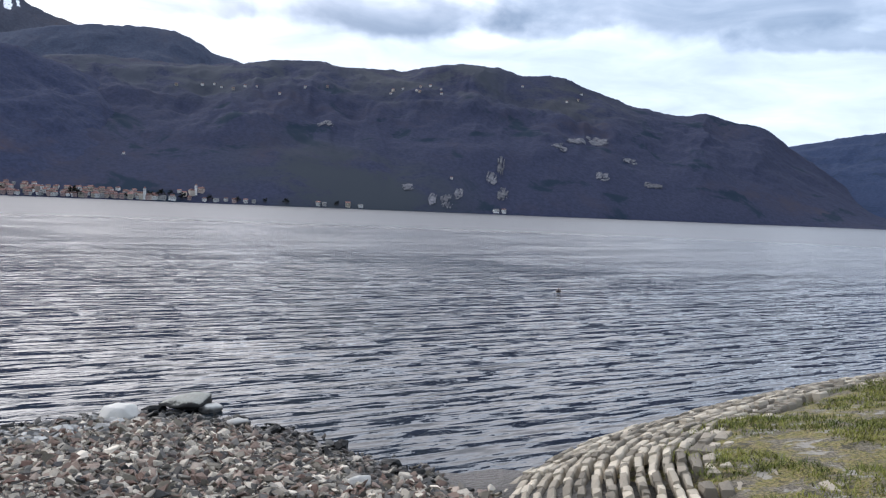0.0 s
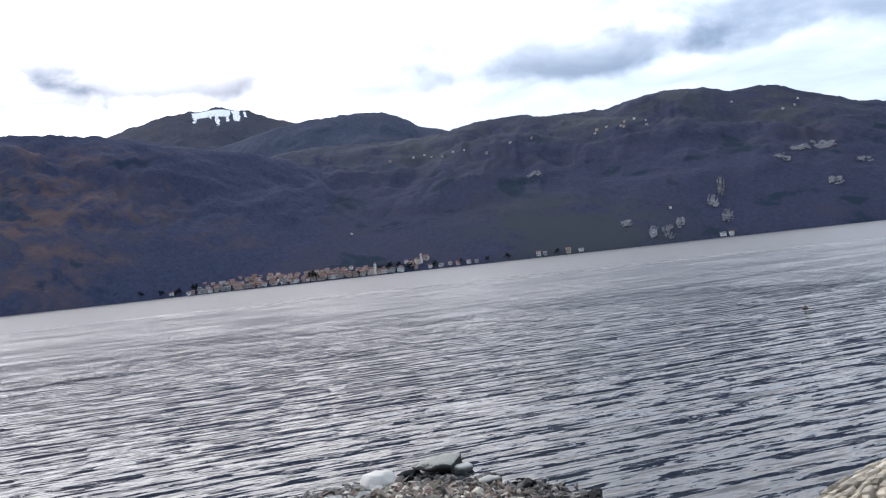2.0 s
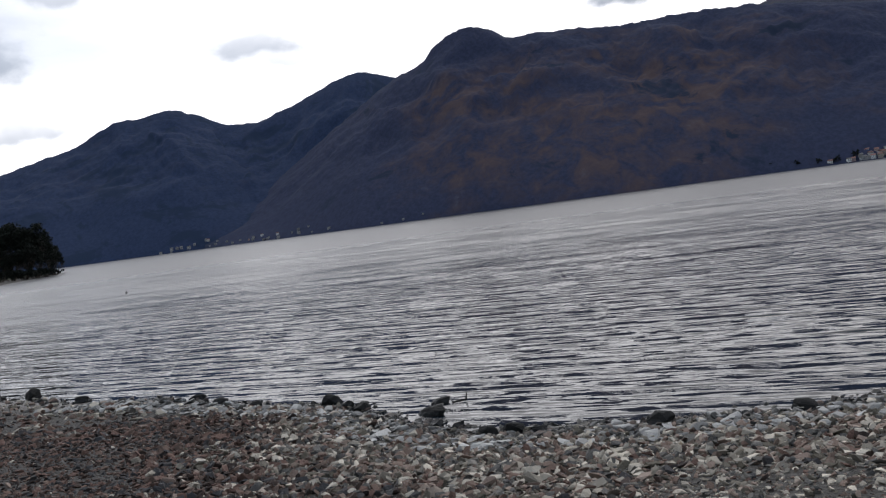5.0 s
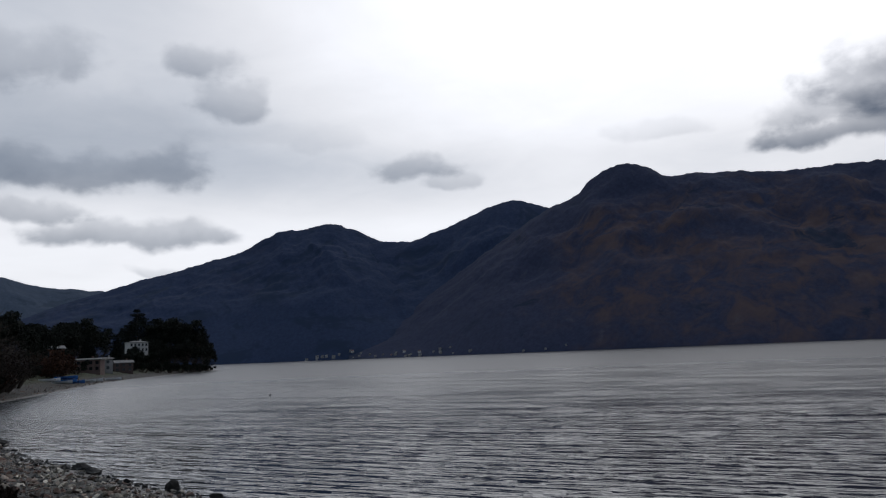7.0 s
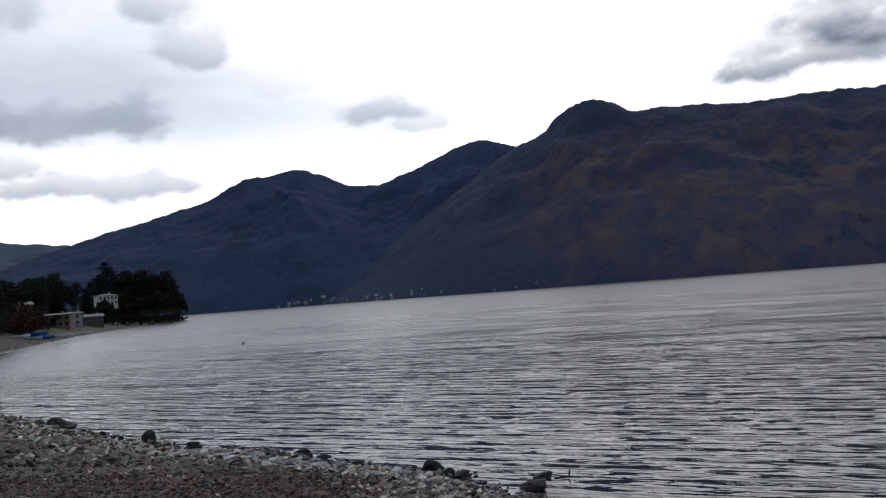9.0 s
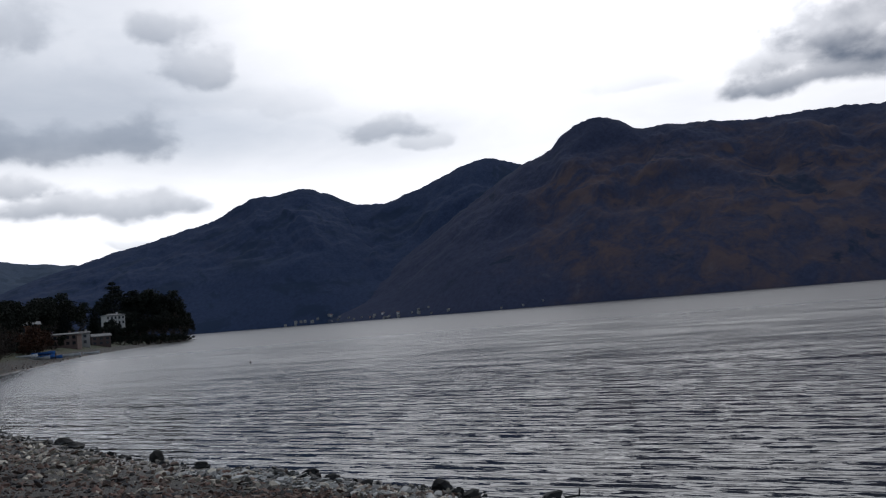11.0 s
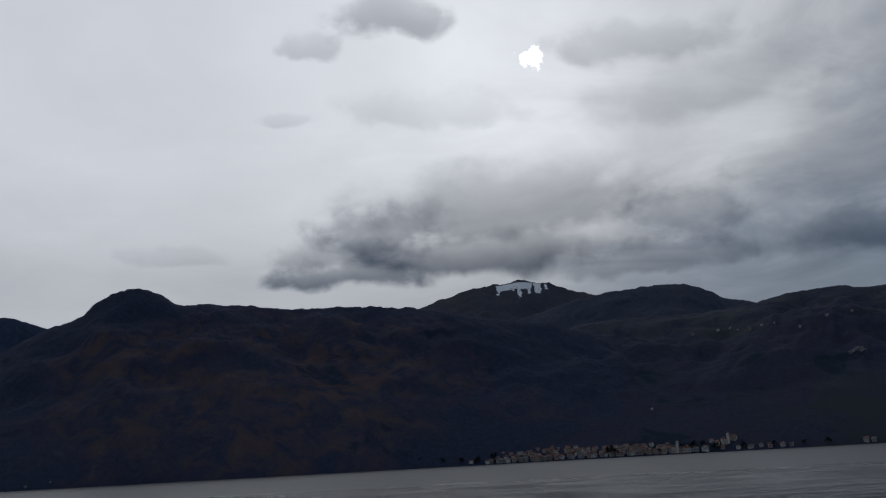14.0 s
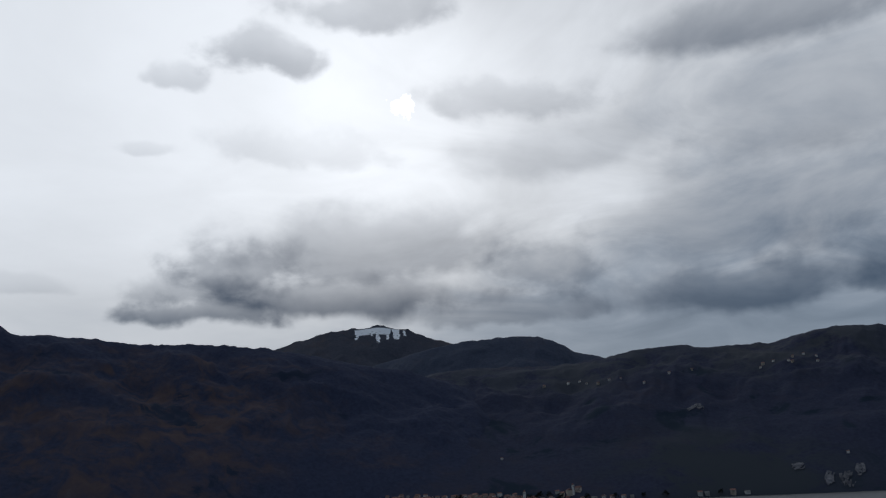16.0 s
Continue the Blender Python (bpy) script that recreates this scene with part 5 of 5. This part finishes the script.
def buoy(x, y):
    ob = new("buoy")
    bm = bmesh.new()
    bmesh.ops.create_uvsphere(bm, u_segments=14, v_segments=9, radius=0.2)
    for v in bm.verts:
        v.co.z *= 1.15
    part("float", bm, BUOY_RED, ob, smooth=True)
    bm = bmesh.new()
    limb(bm, (0, 0, 0.25), (0, 0, 0.5), 0.05, 0.04, 8)
    part("ring_post", bm, SHUTTER, ob)
    ob.matrix_world = pose(x, y, 0.12)
    return tagged(ob, "small dark mooring buoy floating on the lake", "buoy")


far_float = buoy(-114.5, 30.9)
far_float.scale = (0.7, 0.7, 0.6)
# Flattened buoy stands in for a small dark floating shape.
small_float = buoy(6.7, 50.7)
small_float.scale = (0.85, 0.85, 0.4)


def driftwood(x, y, turn):
    """A short waterlogged branch with one stub standing up."""
    bm = bmesh.new()
    limb(bm, (-0.24, 0, 0.03), (0.02, 0.02, 0.05), 0.030, 0.040, 8)
    limb(bm, (0.02, 0.02, 0.05), (0.20, 0.0, 0.06), 0.040, 0.030, 8)
    limb(bm, (0.18, 0.0, 0.05), (0.215, 0.01, 0.26), 0.030, 0.018, 7)
    limb(bm, (-0.22, 0, 0.03), (-0.26, 0.01, 0.13), 0.022, 0.012, 6)
    ob = new("driftwood", bm_mesh("driftwood", bm, STONE_DARK, True))
    ob.matrix_world = pose(x, y, 0.0, 0, 0, turn) @ Matrix.Scale(0.8, 4)
    return tagged(ob, "dark waterlogged branch lying in the shallows beside rocks", "driftwood")


# Branch stands in for a small dark upright shape beside the rocks.
driftwood(-17.35, 12.0, 62)

# ---------------------------------------------------------------- bare rock on the mountains


def rock_face(parent, slope, az, el, wide, high, seed, thr, mat):
    """An outcrop of broken rock standing a little out of the slope."""
    c = slope.at(az, el)
    S = np.linspace(0.01, 1.0, 500)
    X, Y, Z = slope.place(np.full(500, float(az)), S)
    e = np.degrees(np.arctan2(Z - EYE, np.hypot(X, Y)))
    s0 = S[int(np.argmax(e >= el - high / 2))]
    s1 = S[int(np.argmax(e >= el + high / 2))] if (e >= el + high / 2).any() else 0.99
    n = 34
    A, SS = np.meshgrid(np.linspace(az - wide / 2, az + wide / 2, n), np.linspace(s0, max(s1, s0 + 0.004), n))
    X, Y, Z = slope.place(A, SS)
    u, v = np.meshgrid(np.linspace(-1, 1, n), np.linspace(-1, 1, n))
    crag = fbm(u * 3.0 + seed + v * 1.2, v * 2.0, seed, 4, 0.6)
    mask = 1 - (u * u + v * v) + crag * 1.8 - thr
    R = np.hypot(X, Y)
    out = 2.0 + np.clip(mask, 0, 1) * 1.5
    X, Y = X * (1 - out / R), Y * (1 - out / R)
    Z = Z + 1.0
    i = np.arange(n * n).reshape(n, n)
    quads = np.stack([i[:-1, :-1], i[:-1, 1:], i[1:, 1:], i[1:, :-1]], -1).reshape(-1, 4)
    keep = (mask[:-1, :-1] > 0).reshape(-1)
    if keep.sum() < 4:
        return
    me = quad_mesh("rock_face", np.stack([X, Y, Z], -1).reshape(-1, 3), quads[keep], mat, True)
    ob = new("rock_face", me)
    ob.parent = parent


for i, (az, el, w, h) in enumerate([(-7.25, 4.3, 1.0, 0.5), (-8.3, 4.7, 1.2, 0.35), (-9.6, 4.65, 1.4, 0.55), (-11.7, 3.5, 0.9, 0.35), (-10.1, 2.5, 0.9, 0.5), (-13.2, 2.05, 1.1, 0.35), (-3.6, 2.95, 0.45, 1.2),
                                    (-3.05, 2.1, 0.7, 0.9), (0.7, 0.65, 0.6, 0.8), (-0.2, 0.55, 0.8, 0.9), (-0.95, 1.05, 0.6, 0.7), (-3.8, 1.1, 0.7, 0.9), (7.7, 5.2, 1.0, 0.3), (2.3, 1.4, 0.8, 0.4)]):
    rock_face(MOUNT_FRONT, FRONT, az, el, w, h, 100 + i * 7, 0.22, CLIFF)

# ---------------------------------------------------------------- the paved mound
MOUND_LINE = [(0.45, 9.0), (0.7, 12.0), (1.05, 13.8), (2.35, 16.3), (5.0, 19.3), (9.7, 23.4), (13.0, 25.4), (17, 27.3)]


def along(line, step):
    """Points at even steps on a smooth line, with the way it runs."""
    P = np.array(line, float)
    t = np.concatenate([[0], np.cumsum(np.hypot(*np.diff(P, axis=0).T))])
    s = np.arange(0, t[-1], step)
    x, y = smooth_curve(s, t, P[:, 0]), smooth_curve(s, t, P[:, 1])
    dx, dy = np.gradient(x), np.gradient(y)
    n = np.hypot(dx, dy)
    return np.stack([x, y], 1), np.stack([dx / n, dy / n], 1)


def mound_height(d):
    return 0.02 + 1.75 * (1 - np.exp(-np.maximum(d, 0) / 3.3))


def build_mound():
    pts, way = along(MOUND_LINE, 0.25)
    d = np.concatenate([np.linspace(-0.5, 6, 50), np.linspace(6.3, 16, 24)])
    D, I = np.meshgrid(d, np.arange(len(pts)))
    nx, ny = way[:, 1], -way[:, 0]
    X, Y = pts[I, 0] + nx[I] * D, pts[I, 1] + ny[I] * D
    Z = np.where(D < 0, D * 0.7, mound_height(D)) + fbm(X * 0.6, Y * 0.6, 9, 4) * 0.16 * np.clip(D / 3, 0, 1) - 0.05 - 0.22 * np.clip(1 - (D - 2.6) / 0.5, 0, 1)
    ob = new("embankment", grid_mesh("embankment", X, Y, Z, BANK))
    return tagged(ob, "rounded bank of pitched stone with mossy grass on top", "embankment", kind="structure")


MOUND = build_mound()


def grass_tufts():
    rng = np.random.default_rng(12)
    pts, way = along(MOUND_LINE, 0.1)
    n = 20000
    i = rng.integers(0, len(pts), n)
    d = rng.uniform(2.45, 9, n)
    x, y = pts[i, 0] + way[i, 1] * d, pts[i, 1] - way[i, 0] * d
    keep = rng.uniform(size=n) < 0.42 + fbm(x * 0.9, y * 0.9, 77, 4) * 2.4
    x, y, d = x[keep], y[keep], d[keep]
    z = mound_height(d) + fbm(x * 0.6, y * 0.6, 9, 4) * 0.16 * np.clip(d / 3, 0, 1) - 0.06
    blades = 6
    X, Y, Z = np.repeat(x, blades), np.repeat(y, blades), np.repeat(z, blades)
    m = len(X)
    X, Y = X + rng.normal(0, 0.05, m), Y + rng.normal(0, 0.05, m)
    t = rng.uniform(0, math.tau, m)
    hgt, lean, wd = rng.uniform(0.03, 0.10, m), rng.uniform(0.03, 0.12, m), 0.009
    a = np.stack([X - np.cos(t) * wd, Y - np.sin(t) * wd, Z], 1)
    b = np.stack([X + np.cos(t) * wd, Y + np.sin(t) * wd, Z], 1)
    c = np.stack([X - np.sin(t) * lean, Y + np.cos(t) * lean, Z + hgt], 1)
    co = np.stack([a, b, c], 1).reshape(-1, 3)
    ob = new("grass", quad_mesh("grass", co, np.arange(m * 3).reshape(m, 3), GRASS, False))
    tagged(ob, "yellow-green winter grass tufts on the stone bank", "grass", kind="stuff")


grass_tufts()


def course_stone(seed):
    """A long squared pitching stone, about 1 long, bedded on edge."""
    rng = random.Random(seed)
    bm = bmesh.new()
    for sx in (-1, 1):
        for sy in (-1, 1):
            for sz in (-1, 1):
                for k in range(2):
                    bm.verts.new((sx * (0.5 - (0.06 if k else 0.0) - rng.uniform(0, 0.09)), sy * (0.5 - (0.0 if k else 0.1) - rng.uniform(0, 0.13)), sz * (0.5 - (0.16 if k else 0.02) - rng.uniform(0, 0.13))))
    bmesh.ops.convex_hull(bm, input=bm.verts)
    return bm_mesh("pitching_stone", bm, COURSE)


def lay_courses():
    meshes = [course_stone(500 + i) for i in range(8)]
    rng = random.Random(4)
    made = []
    for k in range(28):
        d = 0.08 + 0.2 * k
        pts, way = along(MOUND_LINE, 0.02)
        s = rng.uniform(0, 0.4)
        while s < len(pts) * 0.02 - 0.6:
            length = rng.uniform(0.18, 0.52)
            i = int((s + length / 2) / 0.02)
            s += length * 0.97 + rng.uniform(0.0, 0.015)
            (px, py), (wx, wy) = pts[i], way[i]
            off = d + rng.uniform(-0.022, 0.022)
            x, y = px + wy * off, py - wx * off
            z = mound_height(off)
            slope = math.degrees(math.atan2(mound_height(off + 0.1) - mound_height(off - 0.1), 0.2))
            bury = rng.uniform(-0.01, 0.04) + min(0.14, max(0, k - 12) * 0.028)
            patch = float(fbm(np.array([x * 0.8]), np.array([y * 0.8]), 15, 3)[0])
            if k > 13 and patch + rng.uniform(-0.25, 0.25) < -0.12 + (k - 14) * 0.06:
                continue
            m = pose(x, y, z - bury - 0.02, 0, 0, math.degrees(math.atan2(wy, wx))) @ pose(0, 0, 0, -slope + rng.uniform(-5, 5), rng.uniform(-4, 4), rng.uniform(-4, 4))
            m = m @ Matrix.Diagonal((length, rng.uniform(0.11, 0.155) * (1.0 if k < 14 else rng.uniform(1.2, 1.8)), rng.uniform(0.18, 0.28), 1))
            made.append((math.hypot(x, y - 9.0), m))
    made.sort(key=lambda q: q[0])
    for _, m in made[:300]:
        ob = new("pitching_stone", rng.choice(meshes))
        ob.parent, ob.matrix_basis = MOUND, m
    co, tri, base = [], [], 0
    for _, m in made[300:]:
        me = rng.choice(meshes)
        V = np.array([(m @ v.co)[:] for v in me.vertices])
        for p in me.polygons:
            for j in range(1, len(p.vertices) - 1):
                tri.append([base + p.vertices[0], base + p.vertices[j], base + p.vertices[j + 1]])
        co.append(V)
        base += len(V)
    if co:
        ob = new("pitching_stones", quad_mesh("pitching_stones", np.concatenate(co), np.array(tri), COURSE, False))
        ob.parent = MOUND
        tagged(ob, kind="stuff")


lay_courses()

# ---------------------------------------------------------------- shingle
PEBBLES = [hull_stone(900 + i, 9 + i % 3, 0.36 + 0.07 * (i % 4), 3.0) for i in range(16)]

SLABS = [hull_stone(950 + i, 12 + i % 4, 0.36 + 0.05 * (i % 3), 3.6) for i in range(9)]


def shingle(n, az0, az1, r0, r1, seed, size0, size1):
    """Places and sizes for stones on the beach within a sector; power keeps them denser near."""
    rng = np.random.default_rng(seed)
    az, r = np.radians(rng.uniform(az0, az1, n)), np.sqrt(rng.uniform(r0 * r0, r1 * r1, n))
    X, Y = -np.sin(az) * r, np.cos(az) * r
    d = inland(X, Y)
    drift = fbm(X * 0.3, Y * 0.3, 66, 3)
    keep = (d > -0.7) & (mound_share(X, Y) < 0.05) & ~((d < 0.2) & (rng.uniform(size=n) < 0.5)) & (d < 40)
    # bare wet sand at the head of the inlet
    keep &= ~((np.hypot(X - 1.0, Y - 14.9) < 1.25) & (X > 0.1))
    X, Y, d, drift = X[keep], Y[keep], d[keep], drift[keep]
    size = size0 + (size1 - size0) * rng.uniform(size=len(X)) ** 2.6
    size *= np.where(d + drift * 5 > 5.5, 0.56, 0.92)
    Z = ground_height(X, Y) + size * 0.12
    return np.stack([X, Y, Z], 1), size, d + drift * 5, rng


def lay_shingle():
    P, size, d, rng = shingle(72000, -8, 100, 9.6, 24, 1, 0.036, 0.15)
    P2, size2, d2, _ = shingle(22000, 60, 97, 24, 75, 2, 0.06, 0.2)
    P3, size3, d3, _ = shingle(7000, 80, 97, 75, 330, 3, 0.1, 0.3)
    P, size, d = np.concatenate([P, P2, P3]), np.concatenate([size, size2, size3]), np.concatenate([d, d2, d3])
    brown = rng.uniform(size=len(P)) < np.clip((d - 1.2) / 3.0, 0.12, 0.96) * np.clip((-7.0 - P[:, 0]) / 9.0, 0.12, 1.0) + 0.85 * (np.hypot(P[:, 0], P[:, 1]) > 80)
    near = np.argsort(np.hypot(P[:, 0] + 2.5, P[:, 1] - 14.3) - size * 9)[:300]
    single = np.zeros(len(P), bool)
    single[near] = True
    for sel, mat, label in ((~brown & ~single, STONE_PALE, "pale grey shingle stones along the waterline"), (brown & ~single, STONE_BROWN, "brown gravel and leaf litter higher up the beach")):
        ob = new("shingle", scatter("shingle", PEBBLES, P[sel], size[sel], mat, rng))
        tagged(ob, label, "shingle", kind="stuff")
    Q, qs, qd, _ = shingle(60000, -8, 97, 12, 80, 5, 0.05, 0.2)
    edge = (np.abs(inland(Q[:, 0], Q[:, 1]) - 0.05) < 0.42) & (fbm(Q[:, 0] * 0.9, Q[:, 1] * 0.9, 88, 3) > 0.0)
    ob = new("wet_stones", scatter("wet_stones", PEBBLES, Q[edge], qs[edge], STONE_DARK, rng))
    tagged(ob, "dark wet weedy stones lining the waterline", "wet stones", kind="stuff")
    W, ws, wd, _ = shingle(26000, 20, 84, 11, 30, 7, 0.07, 0.19)
    rim = (np.abs(inland(W[:, 0], W[:, 1]) - 1.1) < 0.9) & (rng.uniform(size=len(W)) < 0.34)
    ob = new("slab_stones", scatter("slab_stones", SLABS, W[rim] + np.array([0, 0, 0.02]), ws[rim], STONE_RIM, rng, 0.22))
    tagged(ob, "larger pale angular stones behind the wet edge", "stones", kind="stuff")
    meshes = {}
    for i, (co, tri) in enumerate(PEBBLES):
        for mat in (STONE_PALE, STONE_BROWN):
            meshes[i, mat.name] = quad_mesh("stone", co, tri, mat, False)
    for j in near:
        s = float(size[j])
        me = meshes[int(rng.integers(len(PEBBLES))), (STONE_BROWN if brown[j] else STONE_PALE).name]
        ob = new("stone", me)
        ob.parent = GROUND_SHEET
        ob.matrix_basis = pose(*P[j], rng.normal(0, 14), rng.normal(0, 14), rng.uniform(0, 360)) @ Matrix.Diagonal((s * rng.uniform(0.8, 1.3), s, s * rng.uniform(0.8, 1.3), 1))


lay_shingle()
